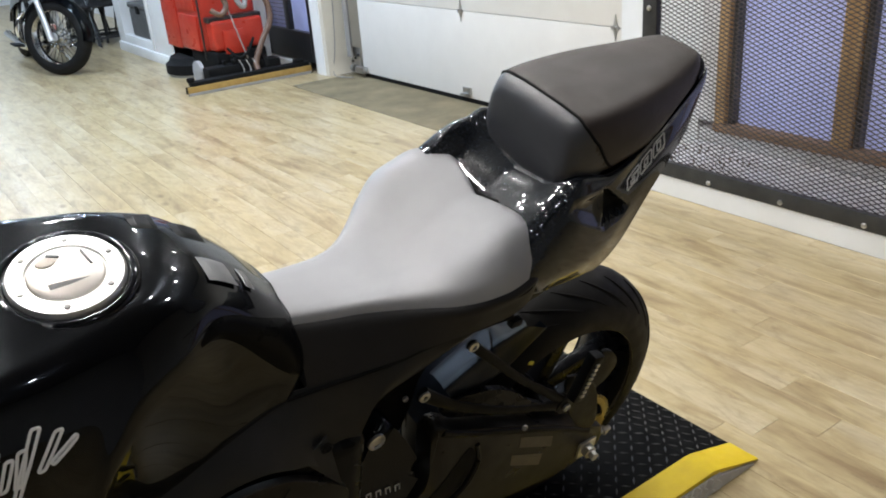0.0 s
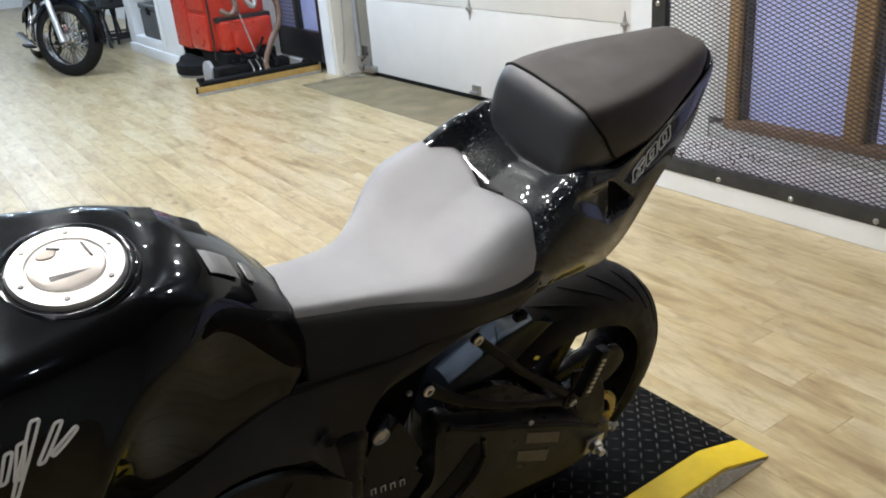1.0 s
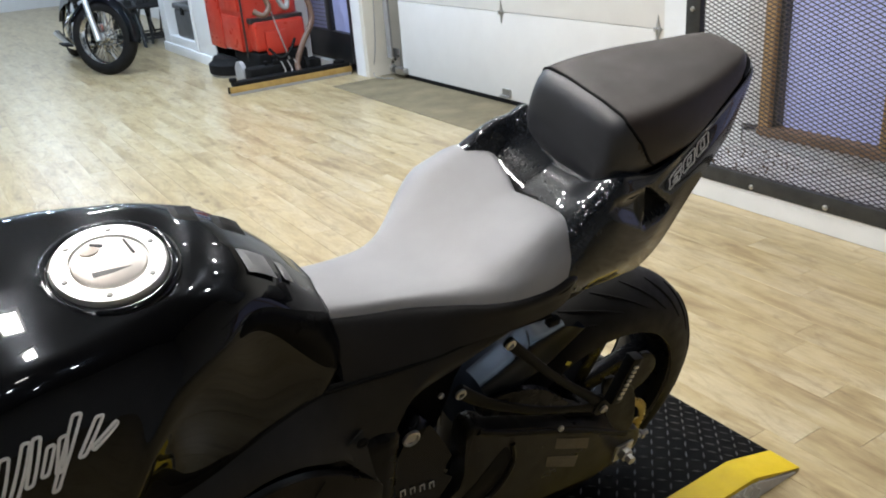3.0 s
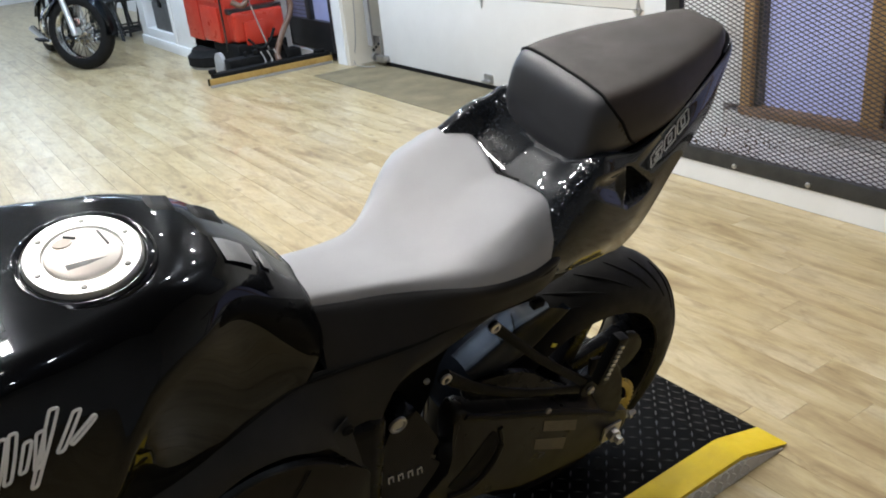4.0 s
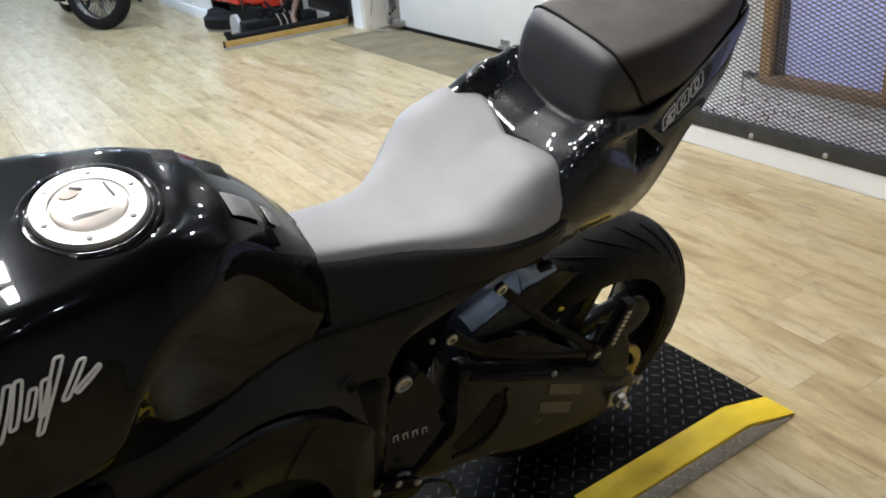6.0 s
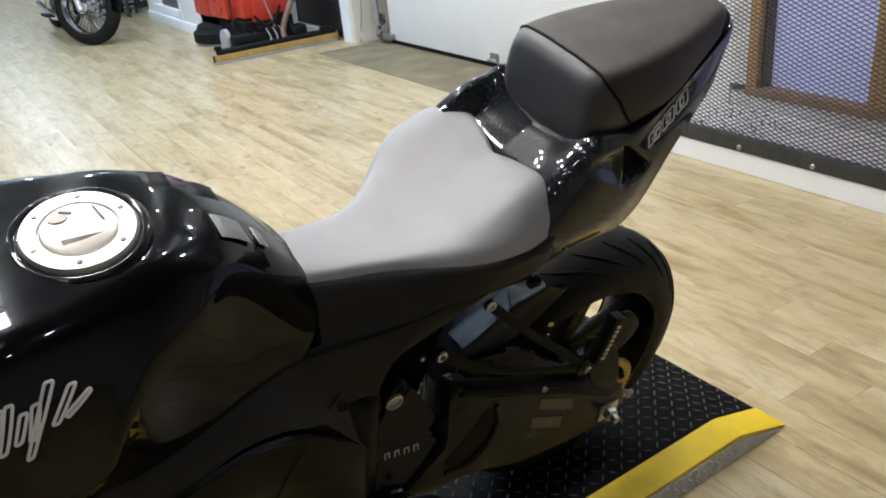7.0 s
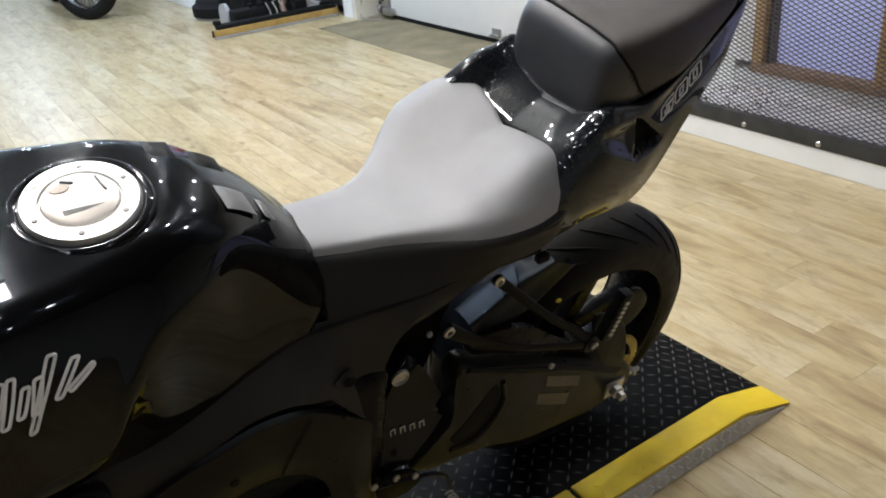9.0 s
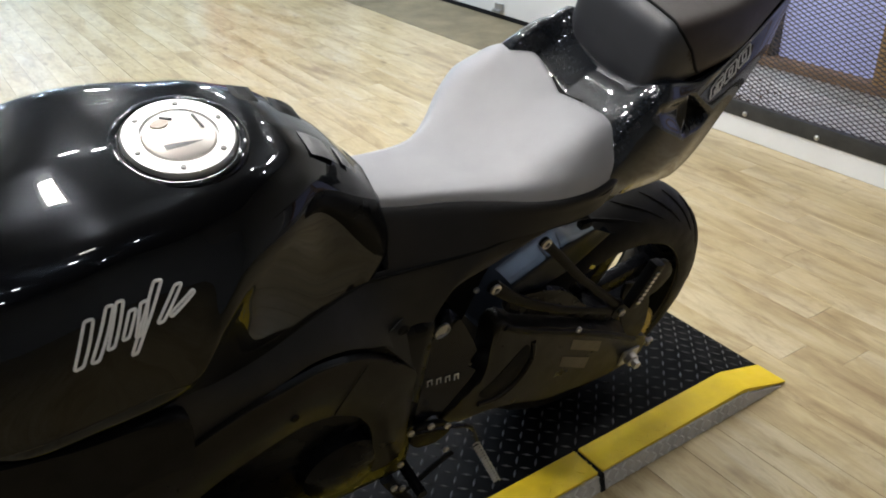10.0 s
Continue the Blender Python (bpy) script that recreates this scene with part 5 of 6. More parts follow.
def hugger_and_chain():
    bm = bmesh.new()
    rings = []
    for k in range(13):
        a = radians(16 + 32 * k / 12)
        ring = []
        for j in range(9):
            lat = radians(-80 + 118 * j / 8)
            r = WR - 0.083 + 0.097 * math.cos(lat)
            ring.append(bm.verts.new((WHEEL_X + r * math.cos(a), WHEEL_Y + 0.098 * math.sin(lat), WHEEL_Z + r * math.sin(a))))
        rings.append(ring)
    for a, b in zip(rings, rings[1:]):
        for k in range(8):
            bm.faces.new((a[k], a[k + 1], b[k + 1], b[k]))
    bmesh.ops.solidify(bm, geom=bm.faces[:], thickness=0.003)
    h = part("hugger", bm, "hug", bike, "glossy black rear hugger", angle=70)
    rows = [(t[0], [(t[0], t[1] - 0.012, t[2] - 0.004), t, tuple(0.5 * (p + q) + d for p, q, d in zip(t, r, (0, 0.004, 0.002))), r, tuple(0.5 * (p + q) for p, q in zip(r, u)), u, (u[0], u[1] - 0.02, u[2])]) for t, r, u in zip(HUG_TOP, HUG_RIDGE, HUG_LOW)]
    bm = loft(rows, 5, 5, mirror=False, cap_ends=False, close=False)
    part("hugger_flank", bm, "hug", h, "blue-black hugger flank", angle=30)
    for f in (0.35, 0.62):
        i = 1.2 + 2.2 * f
        ends = [catmull(line, i) for line in (HUG_TOP, HUG_RIDGE)]
        part("slot", rod([Vector(ends[0]).lerp(Vector(ends[1]), q) + Vector((0.012 * q, 0.0045 - 0.002 * abs(q - 0.5), 0.001)) for q in (0.1, 0.5, 0.9)], 0.0018, 6), "rubber", h, "black slot")
    part("clip", box(0.262, 0.285, 0.104, 0.118, 0.758, 0.772, 0.003), "rubber", h, "black cable clip")
    part("chain_guard", plate(rounded([(0.07, 0.440), (0.10, 0.462), (0.19, 0.53), (0.25, 0.590), (0.31, 0.622), (0.39, 0.634), (0.395, 0.605), (0.33, 0.570), (0.20, 0.500), (0.11, 0.445)], 4), 0.100, 0.112, 0.004), "satin", bike, "black chain guard")
    part("inspection_tag", box(-0.006, 0.006, -0.001, 0.001, -0.004, 0.004, 0.001), "yellowtag", bike, "small yellow tag", pose(0.212, 0.112, 0.640, 0, -30, 0))
    chain = part("chain", box(0.0, 0.50, 0.0905, 0.0925, -0.002, 0.002), "steel", bike, "steel drive chain", pose(0.03, 0, 0.428, 0, -9, 0))
    link = finish(box(-0.010, 0.010, 0.0845, 0.0985, -0.008, 0.008, 0.003, 1), "link", "satin")
    for k in range(30):
        for lower in (False, True):
            t = k / 29
            o = new("link", link)
            o.parent = chain
            o.matrix_basis = pose(0.50 * t, 0, 0, 0, 0, 0) if not lower else pose(0, 0, -0.215, 0, -12, 0) @ pose(0.50 * t, 0, 0)


hugger_and_chain()


def passenger_peg():
    h = part("peg_hanger", rod([(0.378, 0.128, 0.780), (0.330, 0.138, 0.728), (0.270, 0.148, 0.664), (0.190, 0.158, 0.590), (0.162, 0.160, 0.562)], [0.010, 0.0085, 0.008, 0.009, 0.013], 10, flat=0.6), "matte", bike, "matte black passenger peg hanger")
    part("hanger_arm", rod([(0.464, 0.132, 0.718), (0.400, 0.140, 0.664), (0.310, 0.150, 0.612), (0.225, 0.157, 0.577), (0.160, 0.160, 0.552)], [0.013, 0.010, 0.009, 0.008, 0.013], 10, flat=0.6), "matte", h)
    part("hanger_boss", moved(turned([(0, -0.01), (0.017, -0.01), (0.019, 0.008), (0, 0.010)], 16, "y"), pose(0.160, 0.160, 0.556)), "matte", h)
    for x, y, z in ((0.378, 0.134, 0.780), (0.464, 0.138, 0.718)):
        part("bolt", turned([(0, 0), (0.0095, 0), (0.0095, 0.004), (0.005, 0.005), (0.0045, 0.001), (0, 0.001)], 14, "y"), "steel", h, "bright socket bolt", pose(x, y, z))
    bolt(h, 0.160, 0.170, 0.555, 0.008, "steel", "bright bolt")
    bolt(h, 0.225, 0.142, 0.510, 0.006, "steel", "small bright bolt")
    bolt(h, 0.485, 0.118, 0.706, 0.005, "steel", "small bright bolt")
    pg = part("peg", box(-0.013, 0.013, -0.011, 0.011, 0, 0.105, 0.005), "matte", h, "folded passenger footpeg", pose(0.146, 0.172, 0.570, 0, -15, 0))
    for k in range(8):
        part("rib", box(-0.005, 0.005, 0.008, 0.0135, 0.014 + 0.010 * k, 0.0195 + 0.010 * k, 0.001), "steel", pg)
    part("peg_bracket", plate(rounded([(0.153, 0.610), (0.080, 0.565), (0.046, 0.494), (0.032, 0.414), (0.075, 0.429), (0.129, 0.515)], 3), 0.146, 0.152, 0.002), "matte", h, "black peg bracket")
    part("heel_plate", plate(rounded([(0.066, 0.628), (0.036, 0.612), (0.016, 0.570), (0.048, 0.532), (0.094, 0.524), (0.124, 0.558), (0.085, 0.592)], 4), 0.140, 0.148, 0.003), "matte", bike, "black peg side plate")


passenger_peg()


def sheet(upper, lower, bulge, thick, along=4, around=5, lip=0.0):
    """A bowed panel between an upper and a lower edge line, with a turned-in lip and thickness."""
    rows = []
    for (xa, ya, za), (xb, yb, zb) in zip(upper, lower):
        p = [(xa + (xb - xa) * f, ya + (yb - ya) * f + bulge * math.sin(math.pi * f) ** 0.7, za + (zb - za) * f) for f in (0, 0.05, 0.3, 0.6, 0.94, 1)]
        if lip:
            p = [(xa, ya - lip, za - 0.002)] + p + [(xb, yb - lip, zb + 0.002)]
        rows.append((xa, p))
    bm = loft(rows, along, around, mirror=False, cap_ends=False, close=False)
    bmesh.ops.recalc_face_normals(bm, faces=bm.faces)
    bmesh.ops.solidify(bm, geom=bm.faces[:], thickness=thick)
    return bm


PANEL_TOP = [(0.990, 0.186, 0.785), (0.953, 0.168, 0.792), (0.905, 0.156, 0.782), (0.830, 0.139, 0.788), (0.770, 0.123, 0.795), (0.720, 0.107, 0.795), (0.672, 0.094, 0.792), (0.603, 0.102, 0.796), (0.550, 0.110, 0.800), (0.500, 0.117, 0.806), (0.455, 0.124, 0.818), (0.385, 0.132, 0.824)]
PANEL_LOW = [(0.980, 0.194, 0.705), (0.907, 0.186, 0.725), (0.847, 0.178, 0.736), (0.790, 0.168, 0.745), (0.734, 0.162, 0.736), (0.690, 0.155, 0.710), (0.655, 0.150, 0.690), (0.612, 0.145, 0.626), (0.582, 0.137, 0.668), (0.545, 0.131, 0.742), (0.475, 0.127, 0.764), (0.395, 0.134, 0.806)]
COVER_OUT = [(0.598, 0.158, 0.400), (0.600, 0.158, 0.500), (0.602, 0.157, 0.575), (0.605, 0.156, 0.614), (0.650, 0.160, 0.662), (0.704, 0.165, 0.706), (0.772, 0.175, 0.733), (0.837, 0.185, 0.734), (0.912, 0.195, 0.728), (1.000, 0.203, 0.700), (1.100, 0.208, 0.660)]
COVER_IN = [(0.662, 0.165, 0.380), (0.670, 0.166, 0.450), (0.678, 0.166, 0.510), (0.695, 0.167, 0.552), (0.722, 0.168, 0.585), (0.765, 0.171, 0.611), (0.815, 0.178, 0.622), (0.865, 0.187, 0.620), (0.930, 0.197, 0.610), (1.000, 0.205, 0.580), (1.100, 0.210, 0.540)]


SPAR_CAP, SPAR_BOLT = (0.519, 0.099, 0.606), (0.563, 0.106, 0.579)


def side_panels():
    part("side_panel", sheet(PANEL_TOP, PANEL_LOW, 0.006, 0.004), "panelplastic", bike, "matte black side panel", angle=50)
    # black rods stand for the shade in the gaps round the panel
    part("panel_gasket", rod([(x, y + 0.0045, z - 0.005) for x, y, z in PANEL_TOP[1:7]], 0.0034, 6), "rubber", bike, "black rod painting the shaded gap along the tank")
    part("panel_gasket", rod([(x, y + 0.005, z - 0.0065) for x, y, z in PANEL_TOP[6:]] + [(0.320, 0.149, 0.828)], 0.0034, 6), "rubber", bike, "black rod painting the shaded gap under the seat")
    bm = plate([(0.671, 0.701), (0.628, 0.724), (0.615, 0.632)], 0.0, 0.004, 0.0012)
    for v in bm.verts:
        v.co.y += 0.1515 - 0.30 * (v.co.z - 0.66) + 0.06 * (v.co.x - 0.64)
    part("panel_gusset", bm, "gusset", bike, "grey-black triangular gusset")
    part("panel_clip", moved(turned([(0, 0), (0.009, 0), (0.010, 0.002), (0.006, 0.004), (0.004, 0.002), (0, 0.002)], 14, "y"), pose(0.634, 0.1455, 0.712)), "rubber", bike, "black push clip")
    c = part("frame_cover", sheet(COVER_OUT, COVER_IN, 0.008, 0.004, 4, 6, 0.012), "cover", bike, "black fairing inner cover", angle=55)
    part("cover_seam", rod([(0.704, 0.1705, 0.697), (0.726, 0.1765, 0.672), (0.745, 0.178, 0.640), (0.752, 0.1735, 0.612)], 0.0011, 6), "rubber", c)
    part("screw", turned([(0, 0), (0.007, 0), (0.006, 0.002), (0, 0.002)], 10, "y"), "rubber", c, "", pose(0.825, 0.191, 0.672))
    part("engine", box(0.56, 1.12, -0.15, 0.145, 0.28, 0.70, 0.03, 3), "satin", bike, "dark engine block")
    part("cover_bolt_boss", moved(turned([(0, 0.0), (0.020, 0.0), (0.022, 0.010), (0.014, 0.016), (0.012, 0.010), (0, 0.010)], 18, "y"), pose(0.722, 0.140, 0.455)), "rimlip", bike, "bronze engine boss")
    part("clutch_cover", moved(turned([(0, 0.0), (0.075, 0.0), (0.07, 0.02), (0.03, 0.03), (0, 0.03)], 28, "y"), pose(0.72, 0.145, 0.43)), "satin", bike, "satin engine cover")
    bm = plate(rounded([(0.496, 0.626), (0.470, 0.593), (0.440, 0.521), (0.452, 0.488), (0.492, 0.454), (0.551, 0.413), (0.585, 0.431), (0.583, 0.489), (0.574, 0.530), (0.551, 0.569), (0.524, 0.608)], 4), -0.060, 0.0, 0.026, 6)
    for v in bm.verts:
        v.co.y += 0.141 - 0.265 * (v.co.z - 0.45)
    part("frame_spar", bm, "sparpaint", bike, "glossy blue-black frame spar")
    part("pivot_cap", moved(turned([(0, 0), (0.016, 0), (0.0155, 0.005), (0.012, 0.006), (0.010, 0.003), (0, 0.003)], 20, "y"), pose(*SPAR_CAP)), "steel", bike, "bright pivot cap")
    bolt(bike, *SPAR_BOLT, 0.007, "steel", "bright bolt")
    # embossed digits of the frame plate, as bars
    for k in range(4):
        for dx, dz, w_, h_ in ((0, 0.007, 0.004, 0.0011), (0, -0.007, 0.004, 0.0011), (-0.004, 0, 0.0010, 0.006), (0.004, 0, 0.0010, 0.006)):
            part("print_bar", box(-w_, w_, 0, 0.001, -h_, h_), "silver", bike, "", pose(0.542 - 0.0180 * k + dx, 0.1255 + 0.0010 * k, 0.509 - 0.0030 * k + dz, 14, 0, 0))
    # added dark plate closes the view through to the ramp
    part("inner_frame", plate(rounded([(0.62, 0.80), (0.36, 0.815), (0.34, 0.76), (0.40, 0.68), (0.43, 0.56), (0.50, 0.40), (0.62, 0.40)], 3), 0.020, 0.052, 0.006), "matte", bike, "added black plate filling the dark behind the spar")
    part("subframe", rod([(0.57, 0.10, 0.74), (0.32, 0.10, 0.82), (0.10, 0.07, 0.90)], 0.014, 8), "satin", bike)
    # rider footpeg bracket with its lever
    br = part("footrest_bracket", plate(rounded([(0.575, 0.44), (0.53, 0.43), (0.50, 0.40), (0.51, 0.375), (0.55, 0.37), (0.585, 0.40)], 4), 0.150, 0.160, 0.004), "matte", bike, "black footrest bracket")
    part("shift_lever", rod([(0.495, 0.175, 0.338), (0.527, 0.175, 0.32), (0.583, 0.175, 0.282), (0.62, 0.175, 0.305)], 0.0055, 8), "rubber", br)
    part("shift_link", rod([(0.598, 0.17, 0.453), (0.544, 0.17, 0.433), (0.467, 0.17, 0.394), (0.436, 0.17, 0.327)], 0.004, 8), "satin", br)
    for x, y, z in [(0.564, 0.176, 0.465), (0.527, 0.176, 0.443), (0.605, 0.176, 0.471), (0.516, 0.176, 0.364), (0.613, 0.176, 0.384), (0.616, 0.176, 0.31), (0.597, 0.176, 0.295)]:
        bolt(br, x, y, z, 0.0065, "steel", "small bright bolt")
    part("footpeg", rod([(0.600, 0.165, 0.36), (0.600, 0.235, 0.362)], 0.010, 10), "satin", br, "black rider footpeg")
    fb = rounded([(0.965, 0.730), (0.985, 0.792), (1.10, 0.802), (1.30, 0.84), (1.62, 0.84), (1.70, 0.50), (1.50, 0.22), (1.05, 0.20), (0.78, 0.24), (0.74, 0.33), (0.84, 0.42), (0.98, 0.50)], 5)
    bm = plate(fb, 0.180, 0.207, 0.010, 3)
    part("lower_fairing", bm, "matte", bike, "black lower fairing")


side_panels()


def undertray():
    st = [(0.62, [(0, 0.82), (0.06, 0.818), (0.075, 0.80), (0.07, 0.75)]), (0.48, [(0, 0.82), (0.08, 0.818), (0.095, 0.805), (0.085, 0.76)]),
          (0.34, [(0, 0.85), (0.10, 0.848), (0.118, 0.842), (0.10, 0.78)]), (0.22, [(0, 0.85), (0.10, 0.848), (0.115, 0.842), (0.10, 0.79)]), (0.14, [(0, 0.85), (0.095, 0.848), (0.105, 0.842), (0.085, 0.81)])]
    bm = loft(st, 5, 4)
    tuck_far_side(bm)
    part("undertray", bm, "matte", bike, "black plastic tray under the seat", angle=50)


undertray()


def side_stand():
    s = part("side_stand", rod([(0.60, 0.13, 0.26), (0.53, 0.185, 0.145), (0.47, 0.235, 0.062)], [0.013, 0.012, 0.011], 8), "rubber", bike, "black side stand")
    coil = []
    for k in range(110):
        a = 2 * math.pi * k / 7.5
        t = k / 109
        coil.append((0.468 + -0.094 * t + 0.007 * math.cos(a), 0.20, 0.377 + -0.195 * t + 0.007 * math.sin(a)))
    part("spring", rod(coil, 0.0017, 5, smooth_path=False), "steel", s, "steel stand spring")
    part("foot", box(0.44, 0.50, 0.21, 0.27, 0.055, 0.066, 0.003), "satin", s)


side_stand()


def front_end():
    """The front wheel, fork and nose that carry the machine ahead of the tank."""
    w = part("front_wheel", turned([(0.015, -0.07), (0.035, -0.07), (0.035, 0.07), (0.015, 0.07)], 20, "y"), "satin", bike, "black alloy front wheel", pose(1.425, WHEEL_Y, 0.296))
    part("tyre", turned([(0.238 + 0.062 * math.cos(radians(a)), 0.062 * math.sin(radians(a))) for a in range(-110, 111, 20)], 64, "y"), "tyre", w, "black front tyre")
    part("rim", turned([(0.226, -0.050), (0.216, -0.052), (0.205, -0.030), (0.205, 0.030), (0.216, 0.052), (0.226, 0.050)], 48, "y"), "satin", w, "black rim")
    for k in range(6):
        part("spoke", box(0.03, 0.210, -0.013, 0.013, -0.018, 0.018, 0.005), "satin", w, "", Matrix.Rotation(radians(60 * k), 4, "Y"))
    for y in (-0.145, 0.055):
        part("fork_leg", rod([(1.425, y, 0.285), (1.33, y, 0.62), (1.27, y, 0.84)], [0.026, 0.026, 0.022], 12), "satin", bike, "black fork leg")
    nose = [(1.33, [(0, 0.99), (0.09, 0.97), (0.165, 0.88), (0.175, 0.78), (0.13, 0.68)]),
            (1.48, [(0, 1.00), (0.09, 0.97), (0.150, 0.88), (0.165, 0.79), (0.12, 0.70)]),
            (1.63, [(0, 0.93), (0.07, 0.91), (0.115, 0.84), (0.125, 0.78), (0.09, 0.72)]),
            (1.74, [(0, 0.83), (0.03, 0.82), (0.05, 0.80), (0.05, 0.77), (0.03, 0.75)])]
    bm = loft(nose, 6, 4)
    bm.transform(Matrix.Translation((0, -0.02, 0)))
    part("nose_fairing", bm, "gloss", bike, "gloss black nose fairing", angle=60)


front_end()


# ---- things at the back of the showroom ----
def floor_scrubber():
    s = thing("floor_scrubber", "red floor scrubber machine with brown hoses", "cleaning machine", at=pose(0, 0, FZ))
    part("solution_tank", box(-1.95, -1.44, -6.95, -5.93, 0.25, 1.05, 0.05, 3), "red", s, "red plastic tank")
    part("side_panel", box(-1.44, -1.425, -6.90, -6.50, 0.24, 1.0, 0.006, 2), "red", s)
    part("side_panel", box(-1.44, -1.42, -6.46, -6.00, 0.26, 0.56, 0.008, 2), "red", s)
    part("side_panel", box(-1.44, -1.422, -6.46, -6.00, 0.60, 1.0, 0.008, 2), "red", s)
    part("tank_edge", rod([(-1.435, -5.925, 0.19), (-1.435, -5.925, 0.5), (-1.435, -5.925, 1.04)], 0.009, 6), "blackmetal", s)
    part("recovery_tank", box(-1.93, -1.47, -5.92, -5.76, 0.27, 0.52, 0.03, 3), "red", s, "red recovery tank")
    part("tank_flap", box(-1.74, -1.55, -5.76, -5.735, 0.24, 0.44, 0.012, 2), "red", s)
    part("cover_strip", box(-1.94, -1.46, -5.92, -5.80, 0.505, 0.55, 0.01), "blackmetal", s)
    part("base", box(-1.92, -1.46, -6.9, -5.74, 0.09, 0.26, 0.02), "rubber", s, "black chassis")
    part("brush_skirt", moved(turned([(0, 0.02), (0.28, 0.02), (0.30, 0.03), (0.30, 0.11), (0.27, 0.13), (0.25, 0.17), (0, 0.17)], 40), pose(-1.56, -6.52, 0)), "rubber", s, "black round brush skirt")
    part("bristles", moved(turned([(0.0, 0.0), (0.28, 0.0), (0.285, 0.02), (0, 0.02)], 40), pose(-1.56, -6.52, 0)), "greyplastic", s)
    for x in (-1.33, -1.84):
        part("wheel", moved(turned([(0, -0.025), (0.07, -0.025), (0.105, -0.018), (0.105, 0.018), (0.07, 0.025), (0, 0.025)], 28, "x"), pose(x, -5.87 if x > -1.5 else -5.68, 0.105)), "greyplastic" if x > -1.5 else "rubber", s, "grey wheel")
    part("hose", rod([(-1.78, -5.80, 0.95), (-1.93, -5.70, 0.72), (-1.96, -5.66, 0.50), (-1.84, -5.62, 0.33), (-1.75, -5.60, 0.17), (-1.74, -5.56, 0.10)], 0.026, 10), "brownhose", s, "brown suction hose")
    part("hose", rod([(-1.52, -5.76, 0.85), (-1.60, -5.70, 0.66), (-1.54, -5.68, 0.58), (-1.47, -5.72, 0.62)], 0.024, 10), "brownhose", s, "brown short hose")
    part("hose", rod([(-1.66, -5.76, 0.9), (-1.70, -5.70, 0.68), (-1.76, -5.70, 0.62), (-1.80, -5.74, 0.75)], 0.022, 10), "greyplastic", s, "grey hose")
    part("lift_rod", rod([(-1.62, -5.73, 0.62), (-1.70, -5.62, 0.16)], 0.007, 6), "steel", s)
    part("lift_bracket", box(-1.76, -1.60, -5.70, -5.60, 0.09, 0.2, 0.015), "rubber", s)
    for x in (-1.72, -1.66, -1.60):
        part("chain_bit", rod([(x, -5.60, 0.20), (x - 0.02, -5.57, 0.12), (x + 0.01, -5.56, 0.08)], 0.006, 6), "steel", s)
    part("carriage", box(-1.98, -1.32, -5.76, -5.61, 0.05, 0.17, 0.02), "rubber", s, "black squeegee carriage")
    for x0, z0 in ((-1.50, 0.17), (-1.58, 0.21), (-1.68, 0.18), (-1.80, 0.20), (-1.88, 0.15)):
        part("fitting", turned([(0, 0), (0.028, 0), (0.028, 0.03), (0.016, 0.04), (0.016, 0.07), (0, 0.07)], 10), "rubber", s, "", pose(x0, -5.66, z0 - 0.03, 0, 15, 0))
    part("hose", rod([(-1.55, -5.70, 0.30), (-1.62, -5.64, 0.22), (-1.70, -5.62, 0.26), (-1.78, -5.66, 0.36)], 0.012, 8), "rubber", s, "thin black hose")
    part("tank_handle", box(-1.66, -1.58, -5.77, -5.755, 0.28, 0.33, 0.006), "rubber", s)
    # squeegee
    q = part("squeegee", box(-2.20, -1.13, -5.60, -5.50, 0.065, 0.105, 0.01), "rubber", s, "black squeegee carrier")
    part("blade", box(-2.21, -1.09, -5.515, -5.495, 0.022, 0.072, 0.004), "squeegee", q, "tan rubber blade")
    part("blade_lip", box(-2.20, -1.09, -5.512, -5.490, 0.001, 0.021, 0.002), "greyplastic", q, "pale wiping lip")
    part("blade", box(-2.21, -1.10, -5.60, -5.585, 0.004, 0.06, 0.004), "rubber", q)
    part("bumper", moved(turned([(0, 0), (0.03, 0), (0.034, 0.015), (0.03, 0.03), (0, 0.03)], 16), pose(-1.14, -5.55, 0.106)), "rubber", q)
    part("knob", moved(turned([(0, 0), (0.05, 0), (0.05, 0.02), (0, 0.025)], 12), pose(-2.12, -5.56, 0.106)), "rubber", q)
    return s


floor_scrubber()


def cabinet():
    c = thing("display_cabinet", "white display cabinet with an open lower bay", "cabinet", at=pose(0, 0, FZ))
    xf, xb = -1.46, -2.2
    part("plinth", box(xb, xf + 0.02, -8.78, -6.35, 0, 0.10, 0.004), "white", c)
    part("side", box(xb, xf, -8.78, -8.55, 0.101, 1.3, 0.004), "white", c)
    part("side", box(xb, xf, -7.50, -6.35, 0.101, 1.3, 0.004), "white", c)
    part("shelf", box(xb, xf, -8.549, -7.501, 0.101, 0.19, 0.004), "white", c)
    part("shelf", box(xb, xf, -8.549, -7.501, 0.85, 0.92, 0.004), "white", c)
    part("back", box(xb - 0.02, xb, -8.78, -6.35, 0, 1.3), "white", c)
    part("top", box(xb, xf + 0.02, -8.78, -6.35, 1.301, 1.33, 0.004), "white", c)
    part("trim", box(xf + 0.001, xf + 0.018, -7.52, -7.46, 0.11, 1.29, 0.003), "white", c)


cabinet()


